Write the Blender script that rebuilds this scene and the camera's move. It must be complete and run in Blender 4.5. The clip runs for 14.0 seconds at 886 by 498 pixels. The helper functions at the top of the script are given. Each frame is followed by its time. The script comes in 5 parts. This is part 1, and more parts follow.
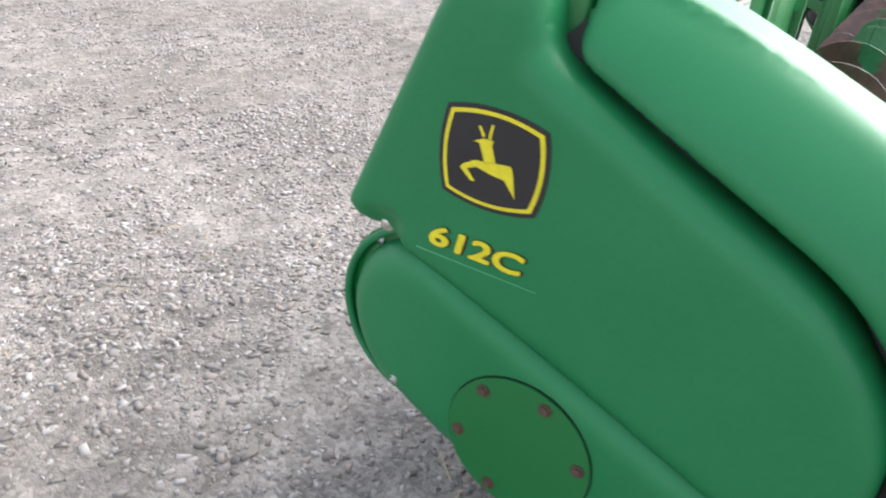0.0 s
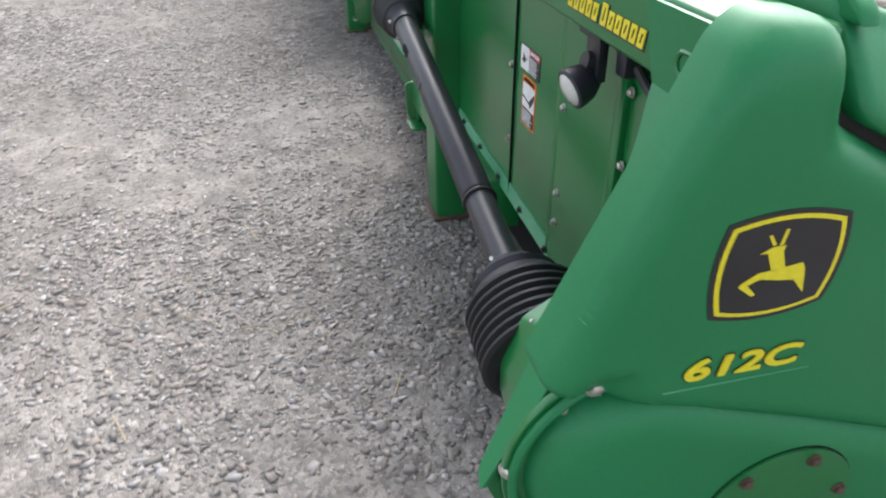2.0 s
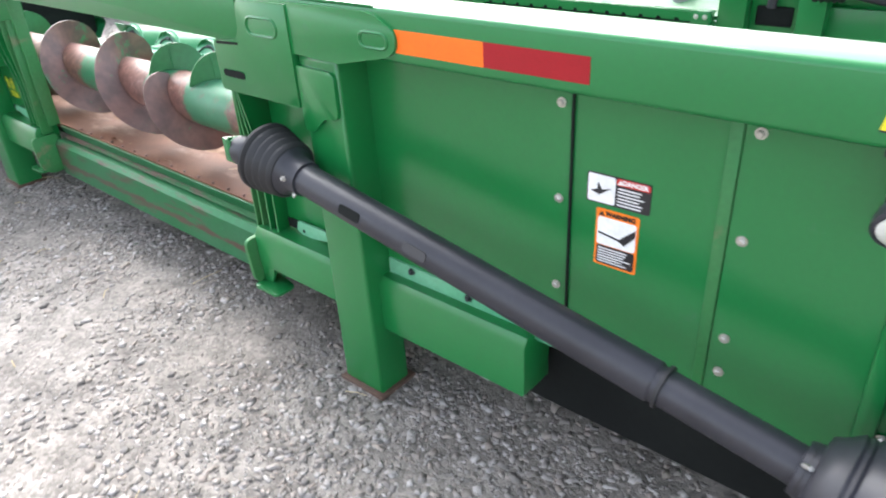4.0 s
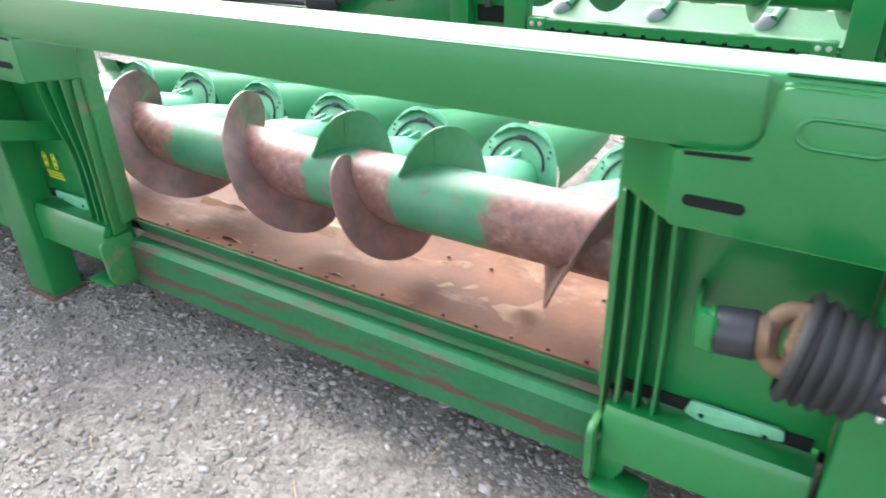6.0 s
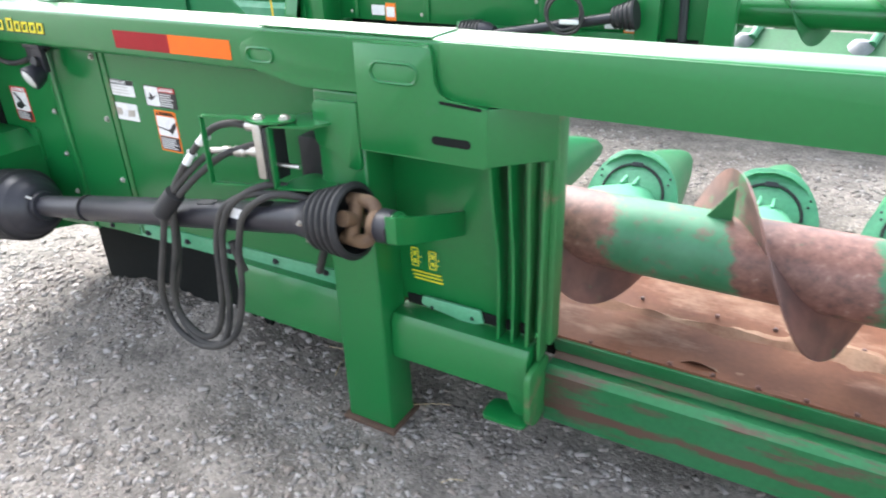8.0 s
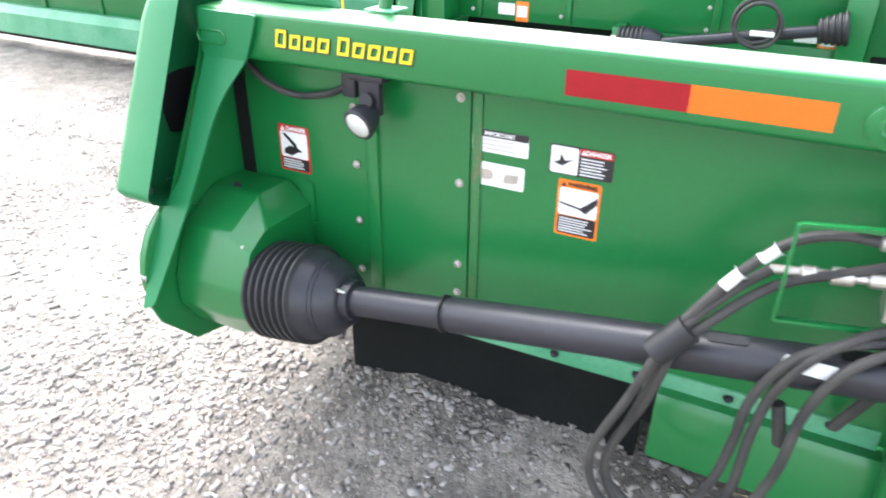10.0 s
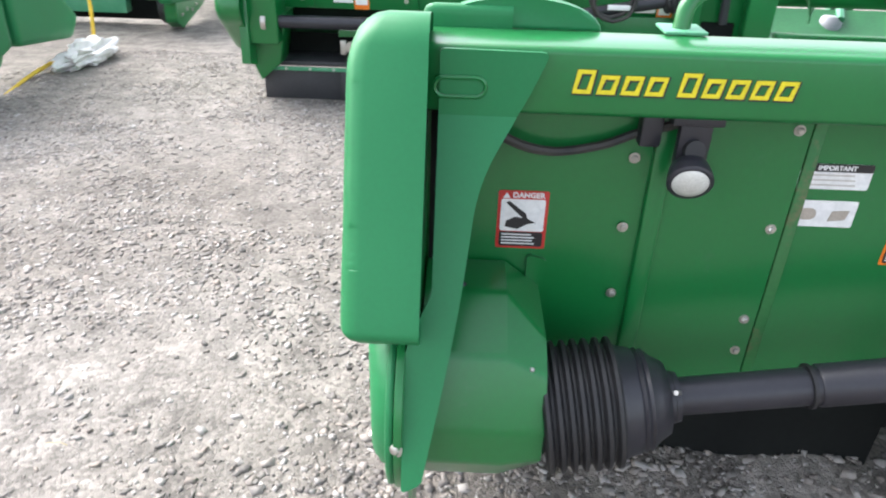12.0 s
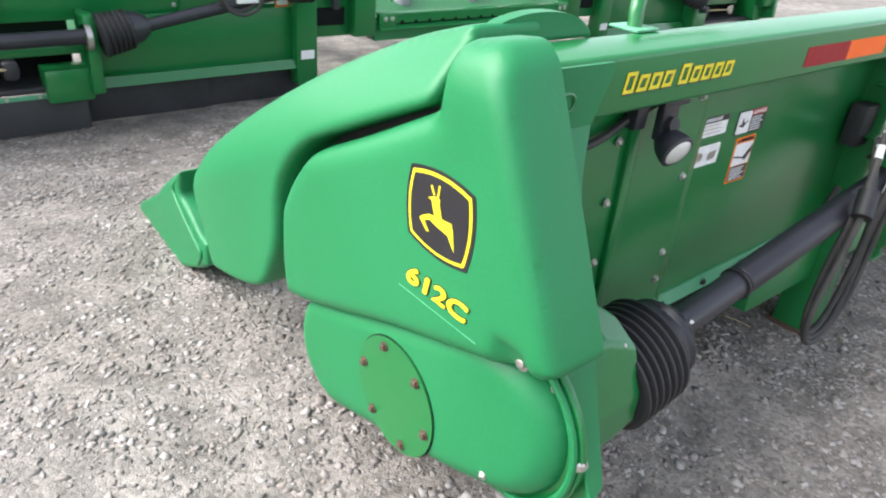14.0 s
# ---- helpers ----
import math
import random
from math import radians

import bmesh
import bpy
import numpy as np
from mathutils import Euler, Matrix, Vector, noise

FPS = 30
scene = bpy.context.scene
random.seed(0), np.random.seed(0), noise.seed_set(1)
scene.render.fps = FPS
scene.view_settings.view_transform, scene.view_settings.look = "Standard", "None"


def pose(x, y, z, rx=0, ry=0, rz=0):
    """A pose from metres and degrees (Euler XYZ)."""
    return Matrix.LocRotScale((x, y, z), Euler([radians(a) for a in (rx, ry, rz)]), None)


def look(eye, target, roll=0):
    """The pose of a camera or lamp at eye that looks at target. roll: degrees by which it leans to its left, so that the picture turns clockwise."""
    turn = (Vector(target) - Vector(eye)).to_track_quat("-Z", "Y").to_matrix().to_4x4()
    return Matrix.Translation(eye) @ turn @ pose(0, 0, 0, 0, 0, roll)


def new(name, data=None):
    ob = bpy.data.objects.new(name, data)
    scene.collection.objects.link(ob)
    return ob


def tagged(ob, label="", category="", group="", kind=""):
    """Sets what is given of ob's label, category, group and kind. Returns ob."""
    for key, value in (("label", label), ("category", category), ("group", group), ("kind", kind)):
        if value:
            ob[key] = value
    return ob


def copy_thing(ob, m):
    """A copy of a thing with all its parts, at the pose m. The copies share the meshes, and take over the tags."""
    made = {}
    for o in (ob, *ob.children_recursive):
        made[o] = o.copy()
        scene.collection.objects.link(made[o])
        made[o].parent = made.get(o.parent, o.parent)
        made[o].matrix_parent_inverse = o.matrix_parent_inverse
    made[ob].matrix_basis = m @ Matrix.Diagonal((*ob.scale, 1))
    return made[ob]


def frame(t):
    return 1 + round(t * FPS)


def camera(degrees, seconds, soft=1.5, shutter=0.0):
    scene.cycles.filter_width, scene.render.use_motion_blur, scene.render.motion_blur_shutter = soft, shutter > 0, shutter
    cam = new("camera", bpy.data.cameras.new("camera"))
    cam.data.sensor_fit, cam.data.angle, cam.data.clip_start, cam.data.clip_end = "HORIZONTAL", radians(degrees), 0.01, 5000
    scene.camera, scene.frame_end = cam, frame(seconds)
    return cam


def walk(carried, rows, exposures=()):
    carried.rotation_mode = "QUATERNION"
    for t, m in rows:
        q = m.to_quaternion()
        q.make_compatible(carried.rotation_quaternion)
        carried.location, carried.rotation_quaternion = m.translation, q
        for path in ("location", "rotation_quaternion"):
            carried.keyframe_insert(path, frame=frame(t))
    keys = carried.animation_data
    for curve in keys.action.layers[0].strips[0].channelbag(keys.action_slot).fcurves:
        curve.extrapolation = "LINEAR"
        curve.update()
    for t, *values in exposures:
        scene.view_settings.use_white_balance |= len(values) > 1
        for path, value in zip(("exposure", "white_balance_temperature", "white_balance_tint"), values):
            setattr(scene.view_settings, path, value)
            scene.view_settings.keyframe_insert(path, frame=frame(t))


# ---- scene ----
cam = camera(65.3, 14.0, soft=2.0, shutter=0.25)
PATH = [
    (0, (4.054, 0.509, 1.269), (2.546, -0.392, 0.313), 5.5),
    (0.5, (4.041, 0.162, 1.325), (2.486, -0.565, 0.298), 4.4),
    (1, (4.094, -0.097, 1.364), (2.422, -0.483, 0.336), 2.6),
    (1.5, (3.962, -0.335, 1.346), (2.276, -0.265, 0.272), 1.6),
    (2, (3.779, -0.522, 1.384), (2.142, -0.134, 0.303), -0.6),
    (2.2, (3.709, -0.614, 1.389), (2.097, -0.106, 0.319), -1.8),
    (4.3, (2.5, -1.082, 1.444), (1.424, 0.288, 0.462), -3.5),
    (4.5, (2.346, -1.091, 1.448), (1.319, 0.316, 0.466), -3.3),
    (5, (2.011, -1.119, 1.449), (0.99, 0.296, 0.472), -2.3),
    (5.5, (1.619, -1.149, 1.449), (0.695, 0.331, 0.472), -1.6),
    (6, (1.217, -1.106, 1.445), (0.274, 0.365, 0.472), -1.9),
    (6.5, (0.83, -1.124, 1.443), (-0.109, 0.355, 0.478), -0.8),
    (7, (0.45, -1.174, 1.452), (-0.451, 0.334, 0.495), -0.0),
    (7.5, (0.032, -1.23, 1.432), (-0.874, 0.302, 0.52), -1.0),
    (8, (-0.331, -1.287, 1.435), (-1.243, 0.242, 0.523), -2.0),
    (8.5, (-0.703, -1.299, 1.428), (-1.594, 0.225, 0.489), -0.2),
    (9, (-1.056, -1.255, 1.434), (-1.96, 0.25, 0.476), -2.8),
    (9.2, (-1.194, -1.256, 1.434), (-2.101, 0.245, 0.472), -1.4),
    (11.3, (-2.645, -1.243, 1.432), (-3.06, 0.483, 0.51), 1.7),
    (11.5, (-2.763, -1.21, 1.419), (-3.053, 0.521, 0.461), 2.2),
    (12, (-3.05, -1.133, 1.428), (-3.08, 0.605, 0.439), 1.8),
    (12.5, (-3.352, -1.114, 1.447), (-3.004, 0.591, 0.462), 1.8),
    (13, (-3.553, -1.006, 1.414), (-2.921, 0.615, 0.426), 5.3),
    (13.5, (-3.73, -0.846, 1.425), (-2.825, 0.63, 0.424), 5.5),
    (14, (-3.92, -0.767, 1.431), (-2.779, 0.564, 0.468), 5.1),
]
walk(cam, [(t, look(e, g, r)) for t, e, g, r in PATH], [(0, 1.66), (0.5, 1.68), (1, 1.65), (2.2, 1.47), (4.5, 2.47), (5.5, 2.48), (6.5, 2.37), (8, 2.28), (9.2, 2.78), (11.5, 2.12), (12.5, 1.7), (13, 1.66), (14, 1.67)])

# ---- world, sun, exposure ----
world = bpy.data.worlds.new("overcast")
scene.world = world
world.use_nodes = True
wn, wl = world.node_tree.nodes, world.node_tree.links
sky = wn.new("ShaderNodeTexSky")
sky.sky_type, sky.sun_disc = "NISHITA", False
sky.sun_elevation, sky.sun_rotation = radians(45), radians(-58)
sky.air_density, sky.dust_density, sky.ozone_density = 1.0, 3.0, 1.2
soft_sky = wn.new("ShaderNodeHueSaturation")
soft_sky.inputs["Saturation"].default_value = 0.45
wl.new(sky.outputs[0], soft_sky.inputs["Color"])
wl.new(soft_sky.outputs[0], wn["Background"].inputs["Color"])
wn["Background"].inputs["Strength"].default_value = 0.16

sun = new("sun", bpy.data.lights.new("sun", "SUN"))
sun.data.energy, sun.data.angle, sun.data.color = 1.45, radians(56), (0.97, 0.985, 1.0)
sun.matrix_basis = look((-4.9, 3.05, 5.8), (0, 0, 0))


# ---- materials ----
def material(name, color, rough=0.5, metal=0.0, second=None, scale=3.0, amount=0.5, fine=60.0, bump=0.05, coat=0.0,
             random=0.0, spot=None, spot_scale=2.0, spot_edge=(0.55, 0.68), spec=0.5, stretch=1.0, speckle=0.35):
    """A surface with two scales of variation, optional third tone in patches (spot) and bump."""
    m = bpy.data.materials.new(name)
    m.use_nodes = True
    n, l = m.node_tree.nodes, m.node_tree.links
    b = n["Principled BSDF"]
    b.inputs["Roughness"].default_value, b.inputs["Metallic"].default_value = rough, metal
    b.inputs["Coat Weight"].default_value, b.inputs["Coat Roughness"].default_value = coat, 0.2
    b.inputs["Specular IOR Level"].default_value = spec
    geo = n.new("ShaderNodeNewGeometry")
    big, small = n.new("ShaderNodeTexNoise"), n.new("ShaderNodeTexNoise")
    for node, s, d in ((big, scale, 4), (small, fine, 3)):
        node.inputs["Scale"].default_value, node.inputs["Detail"].default_value = s, d
        l.new(geo.outputs["Position"], node.inputs["Vector"])
    mix = n.new("ShaderNodeMix")
    mix.data_type = "RGBA"
    second = second or tuple(c * 0.8 for c in color)
    mix.inputs[6].default_value, mix.inputs[7].default_value = (*color, 1), (*second, 1)
    ramp = n.new("ShaderNodeMapRange")
    ramp.inputs["From Min"].default_value, ramp.inputs["From Max"].default_value = 0.35, 0.65
    ramp.inputs["To Max"].default_value = amount
    l.new(big.outputs[0], ramp.inputs["Value"])
    l.new(ramp.outputs[0], mix.inputs[0])
    out = mix.outputs[2]
    if spot:
        blotch = n.new("ShaderNodeTexNoise")
        blotch.inputs["Scale"].default_value, blotch.inputs["Detail"].default_value = spot_scale, 6
        blotch.inputs["Roughness"].default_value = 0.7
        along = n.new("ShaderNodeVectorMath")
        along.operation = "MULTIPLY"
        along.inputs[1].default_value = (stretch, 1, 1)
        l.new(geo.outputs["Position"], along.inputs[0])
        l.new(along.outputs[0], blotch.inputs["Vector"])
        edge = n.new("ShaderNodeMapRange")
        edge.inputs["From Min"].default_value, edge.inputs["From Max"].default_value = spot_edge
        l.new(blotch.outputs[0], edge.inputs["Value"])
        mix2 = n.new("ShaderNodeMix")
        mix2.data_type = "RGBA"
        l.new(edge.outputs[0], mix2.inputs[0])
        l.new(out, mix2.inputs[6])
        mix2.inputs[7].default_value = (*spot, 1)
        out = mix2.outputs[2]
    grain = n.new("ShaderNodeMix")
    grain.data_type, grain.blend_type = "RGBA", "MULTIPLY"
    grain.inputs[0].default_value = speckle
    l.new(out, grain.inputs[6])
    tone = n.new("ShaderNodeMapRange")
    tone.inputs["From Min"].default_value, tone.inputs["From Max"].default_value = 0.3, 0.7
    tone.inputs["To Min"].default_value, tone.inputs["To Max"].default_value = 0.7, 1.2
    l.new(small.outputs[0], tone.inputs["Value"])
    l.new(tone.outputs[0], grain.inputs[7])
    out = grain.outputs[2]
    if random:
        info = n.new("ShaderNodeNewGeometry")
        shade = n.new("ShaderNodeValToRGB")
        tones = ((0.0, (0.55, 0.53, 0.52)), (0.3, (0.8, 0.77, 0.74)), (0.5, (1.0, 0.9, 0.82)), (0.75, (1.1, 1.09, 1.08)), (1.0, (1.4, 1.38, 1.36)))
        for place_at, tint in tones[1:-1]:
            shade.color_ramp.elements.new(place_at)
        for el, (place_at, tint) in zip(shade.color_ramp.elements, tones):
            el.position, el.color = place_at, (*[1 + (c - 1) * random / 0.42 for c in tint], 1)
        l.new(info.outputs["Random Per Island"], shade.inputs[0])
        vary = n.new("ShaderNodeMix")
        vary.data_type, vary.blend_type = "RGBA", "MULTIPLY"
        vary.inputs[0].default_value = 1.0
        l.new(out, vary.inputs[6])
        l.new(shade.outputs[0], vary.inputs[7])
        out = vary.outputs[2]
    l.new(out, b.inputs["Base Color"])
    rr = n.new("ShaderNodeMapRange")
    rr.inputs["To Min"].default_value, rr.inputs["To Max"].default_value = max(rough - 0.1, 0.03), min(rough + 0.14, 1)
    l.new(big.outputs[0], rr.inputs["Value"])
    l.new(rr.outputs[0], b.inputs["Roughness"])
    if bump:
        bp = n.new("ShaderNodeBump")
        bp.inputs["Strength"].default_value, bp.inputs["Distance"].default_value = bump, 0.004
        l.new(small.outputs[0], bp.inputs["Height"])
        l.new(bp.outputs[0], b.inputs["Normal"])
    return m


GREEN = (0.005, 0.138, 0.032)
green = material("green_paint", GREEN, 0.33, second=(0.008, 0.154, 0.038), scale=1.6, amount=0.8, fine=90, bump=0.006, coat=0.6,
                 spot=(0.022, 0.142, 0.052), spot_scale=14.0, spot_edge=(0.62, 0.8), spec=0.3, speckle=0.1)
poly_green = material("moulded_green_plastic", (0.010, 0.162, 0.054), 0.48, second=(0.014, 0.182, 0.064), scale=2.5, amount=0.8, fine=140, bump=0.012, coat=0.14, speckle=0.12, spec=0.3)
pale_green = material("faded_green_plastic", (0.06, 0.29, 0.15), 0.42, second=(0.14, 0.38, 0.23), scale=3.0, amount=0.9, fine=70, bump=0.05)
dusty_green = material("dusty_green_paint", (0.016, 0.16, 0.04), 0.5, second=(0.045, 0.15, 0.05), scale=5, amount=0.7, fine=80, bump=0.05,
                       spot=(0.17, 0.12, 0.075), spot_scale=6.0, spot_edge=(0.58, 0.7))
sill_green = material("scraped_green_paint", (0.010, 0.115, 0.038), 0.45, second=(0.025, 0.13, 0.055), scale=5, amount=0.9, fine=70, bump=0.08,
                      spot=(0.085, 0.056, 0.042), spot_scale=15.0, spot_edge=(0.56, 0.65), stretch=0.18, spec=0.35)
grimy_paint = material("grimy_scraped_paint", (0.02, 0.14, 0.04), 0.6, second=(0.05, 0.13, 0.05), scale=6, amount=0.8, fine=60, bump=0.15,
                       spot=(0.14, 0.088, 0.065), spot_scale=8.0, spot_edge=(0.42, 0.52), stretch=0.3)
dust = material("pale_chaff_dust", (0.27, 0.175, 0.12), 0.9, second=(0.16, 0.082, 0.055), scale=9, amount=0.9, fine=120, bump=0.3, spec=0.2)
auger_paint = material("worn_auger_paint", (0.022, 0.13, 0.06), 0.4, second=(0.055, 0.19, 0.105), scale=7, amount=0.8, fine=45, bump=0.08,
                       spot=(0.12, 0.085, 0.065), spot_scale=24.0, spot_edge=(0.56, 0.68))


def rub_bands(m):
    """Brown rubbed stretches of the auger tube where the crop slides past each flighting, ragged and speckled at their edges."""
    n, l = m.node_tree.nodes, m.node_tree.links
    b = n["Principled BSDF"]
    paint = b.inputs["Base Color"].links[0].from_socket
    geo, cut = n.new("ShaderNodeNewGeometry"), n.new("ShaderNodeSeparateXYZ")
    l.new(geo.outputs["Position"], cut.inputs[0])

    def mottle(scale, detail, rough):
        k = n.new("ShaderNodeTexNoise")
        k.inputs["Scale"].default_value, k.inputs["Detail"].default_value, k.inputs["Roughness"].default_value = scale, detail, rough
        l.new(geo.outputs["Position"], k.inputs["Vector"])
        return k.outputs[0]

    def sums(op, a, value, c):
        k = n.new("ShaderNodeMath")
        k.operation = op
        l.new(a, k.inputs[0])
        k.inputs[1].default_value = value
        l.new(c, k.inputs[2])
        return k.outputs[0]
    slant = sums("MULTIPLY_ADD", cut.outputs["Z"], 0.25, cut.outputs["X"])
    span = n.new("ShaderNodeMapRange")
    span.inputs["From Min"].default_value, span.inputs["From Max"].default_value = -1.25, 1.55
    l.new(slant, span.inputs["Value"])
    ramp = n.new("ShaderNodeValToRGB")
    edges = ((-1.3, 1), (-0.88, 0.9), (-0.74, 0.35), (-0.51, 0.2), (-0.45, 0.9), (-0.20, 0.8), (-0.14, 0.15), (-0.03, 0.2), (0.02, 0.9), (0.12, 0.8), (0.17, 0.1), (0.38, 0.25), (0.54, 0.9), (0.95, 1))
    stops = ramp.color_ramp.elements
    for k, (x, v) in enumerate(edges):
        e = stops[k] if k < 2 else stops.new(1.0)
        e.position, e.color = max(0.0, (x + 0.16 + 1.25) / 2.8), (v, v, v, 1)
    l.new(span.outputs[0], ramp.inputs[0])
    ragged = sums("MULTIPLY_ADD", mottle(7, 3, 0.6), 0.9, sums("MULTIPLY_ADD", mottle(26, 10, 0.75), 1.3, ramp.outputs[0]))
    edge = n.new("ShaderNodeMapRange")
    edge.inputs["From Min"].default_value, edge.inputs["From Max"].default_value = 1.53, 1.72
    l.new(ragged, edge.inputs["Value"])
    brown = n.new("ShaderNodeValToRGB")
    tones = ((0.3, (0.055, 0.035, 0.034)), (0.48, (0.15, 0.072, 0.058)), (0.6, (0.2, 0.10, 0.082)), (0.75, (0.34, 0.27, 0.23)))
    stops = brown.color_ramp.elements
    for k, (x, c) in enumerate(tones):
        e = stops[k] if k < 2 else stops.new(1.0)
        e.position, e.color = x, (*c, 1)
    l.new(mottle(34, 8, 0.7), brown.inputs[0])
    both = n.new("ShaderNodeMix")
    both.data_type = "RGBA"
    l.new(edge.outputs[0], both.inputs[0])
    l.new(paint, both.inputs[6])
    l.new(brown.outputs[0], both.inputs[7])
    l.new(both.outputs[2], b.inputs["Base Color"])


rub_bands(auger_paint)
flight_paint = material("rubbed_flighting_steel", (0.16, 0.082, 0.068), 0.42, second=(0.075, 0.045, 0.042), scale=12, amount=0.9, fine=50, bump=0.12,
                        spot=(0.03, 0.17, 0.07), spot_scale=4.2, spot_edge=(0.57, 0.63))


def scrape_streak(m, height, half):
    """A ragged brown rub along a rail at one height, broken up along its length."""
    n, l = m.node_tree.nodes, m.node_tree.links
    b = n["Principled BSDF"]
    paint = b.inputs["Base Color"].links[0].from_socket
    geo, cut = n.new("ShaderNodeNewGeometry"), n.new("ShaderNodeSeparateXYZ")
    l.new(geo.outputs["Position"], cut.inputs[0])
    away = n.new("ShaderNodeMath")
    away.operation = "SUBTRACT"
    away.inputs[1].default_value = height
    l.new(cut.outputs["Z"], away.inputs[0])
    gap = n.new("ShaderNodeMath")
    gap.operation = "ABSOLUTE"
    l.new(away.outputs[0], gap.inputs[0])
    near = n.new("ShaderNodeMapRange")
    near.inputs["From Min"].default_value, near.inputs["From Max"].default_value = 0.0, half
    near.inputs["To Min"].default_value, near.inputs["To Max"].default_value = 0.28, -0.12
    l.new(gap.outputs[0], near.inputs["Value"])
    squash = n.new("ShaderNodeVectorMath")
    squash.operation = "MULTIPLY"
    squash.inputs[1].default_value = (0.22, 1, 1)
    l.new(geo.outputs["Position"], squash.inputs[0])
    rag = n.new("ShaderNodeTexNoise")
    rag.inputs["Scale"].default_value, rag.inputs["Detail"].default_value, rag.inputs["Roughness"].default_value = 26.0, 8, 0.7
    l.new(squash.outputs[0], rag.inputs["Vector"])
    both = n.new("ShaderNodeMath")
    l.new(rag.outputs[0], both.inputs[0])
    l.new(near.outputs[0], both.inputs[1])
    edge = n.new("ShaderNodeMapRange")
    edge.inputs["From Min"].default_value, edge.inputs["From Max"].default_value = 0.62, 0.72
    l.new(both.outputs[0], edge.inputs["Value"])
    mix = n.new("ShaderNodeMix")
    mix.data_type = "RGBA"
    l.new(edge.outputs[0], mix.inputs[0])
    l.new(paint, mix.inputs[6])
    mix.inputs[7].default_value = (0.085, 0.048, 0.036, 1)
    l.new(mix.outputs[2], b.inputs["Base Color"])


scrape_streak(sill_green, 0.215, 0.04)
flight_green = material("dark_green_flighting", (0.02, 0.13, 0.045), 0.48, second=(0.03, 0.17, 0.06), scale=6, amount=0.8, fine=50, bump=0.06)
trough_rust = material("dusty_trough_floor", (0.11, 0.045, 0.026), 0.68, spec=0.22, second=(0.18, 0.082, 0.048), scale=5, amount=0.9, fine=60, bump=0.12,
                       spot=(0.27, 0.165, 0.115), spot_scale=6.0, spot_edge=(0.54, 0.7), stretch=0.35)
black_rubber = material("black_rubber", (0.012, 0.012, 0.014), 0.55, second=(0.02, 0.02, 0.022), scale=8, fine=60, bump=0.05)
black_plastic = material("black_plastic", (0.016, 0.016, 0.022), 0.38, second=(0.026, 0.026, 0.034), scale=6, amount=0.8, fine=90, bump=0.02)
hose_rubber = material("dusty_hose_rubber", (0.02, 0.02, 0.021), 0.65, second=(0.055, 0.051, 0.046), scale=14, amount=0.8, fine=160, bump=0.1)
# near-black: shade of holes, gaps, recesses and undersides put into the colour
dark_void = material("dark_recess_shade", (0.01, 0.011, 0.011), 0.8, second=(0.016, 0.018, 0.017), scale=5, fine=50, spec=0.1)
skirt_rubber = material("grey_rubber_skirt", (0.03, 0.03, 0.034), 0.55, second=(0.045, 0.045, 0.05), scale=4, amount=0.8, fine=60, bump=0.05)
zinc = material("zinc_plated_steel", (0.55, 0.53, 0.5), 0.35, 0.9, second=(0.42, 0.4, 0.36), scale=30, fine=200, bump=0.05)
rusty_bolt = material("rusty_bolt_steel", (0.07, 0.04, 0.028), 0.75, 0.0, second=(0.12, 0.07, 0.045), scale=60, fine=300, bump=0.15)
yoke_brown = material("rusty_gold_yoke", (0.2, 0.122, 0.066), 0.7, 0.1, second=(0.10, 0.062, 0.042), scale=18, amount=0.9, fine=120, bump=0.12)
yellow = material("yellow_vinyl", (0.72, 0.62, 0.02), 0.4, second=(0.66, 0.57, 0.02), scale=9, fine=120, bump=0.0)
black_vinyl = material("black_vinyl", (0.014, 0.013, 0.016), 0.35, second=(0.02, 0.02, 0.022), scale=9, fine=120, bump=0.0)
white_vinyl = material("white_vinyl", (0.78, 0.78, 0.78), 0.4, second=(0.7, 0.7, 0.7), scale=12, fine=90, bump=0.0)
red_vinyl = material("red_vinyl", (0.5, 0.03, 0.025), 0.4, second=(0.42, 0.025, 0.02), scale=12, fine=90, bump=0.0)
orange_vinyl = material("orange_vinyl", (0.85, 0.2, 0.012), 0.4, second=(0.8, 0.18, 0.01), scale=12, fine=90, bump=0.0)
tape_red = material("red_reflector_tape", (0.3, 0.006, 0.012), 0.5, second=(0.27, 0.005, 0.01), scale=20, fine=400, bump=0.05, spec=0.3)
tape_orange = material("orange_reflector_tape", (0.9, 0.14, 0.01), 0.5, second=(0.87, 0.16, 0.015), scale=20, fine=400, bump=0.05, spec=0.3)
lens_clear = material("frosted_lamp_lens", (0.62, 0.62, 0.58), 0.2, second=(0.5, 0.5, 0.47), scale=30, fine=250, bump=0.1, coat=0.6)
sack_white = material("white_plastic_sheet", (0.75, 0.73, 0.7), 0.5, second=(0.6, 0.58, 0.55), scale=12, fine=60, bump=0.1)
strap_yellow = material("yellow_strap", (0.75, 0.5, 0.03), 0.6, second=(0.65, 0.42, 0.03), scale=20, fine=200)
stone = material("limestone_chips", (0.30, 0.285, 0.275), 0.85, second=(0.225, 0.21, 0.20), scale=9, amount=0.9, fine=160, bump=0.1, random=0.42)
straw = material("dry_straw", (0.42, 0.33, 0.18), 0.8, second=(0.5, 0.42, 0.27), scale=20, fine=200)


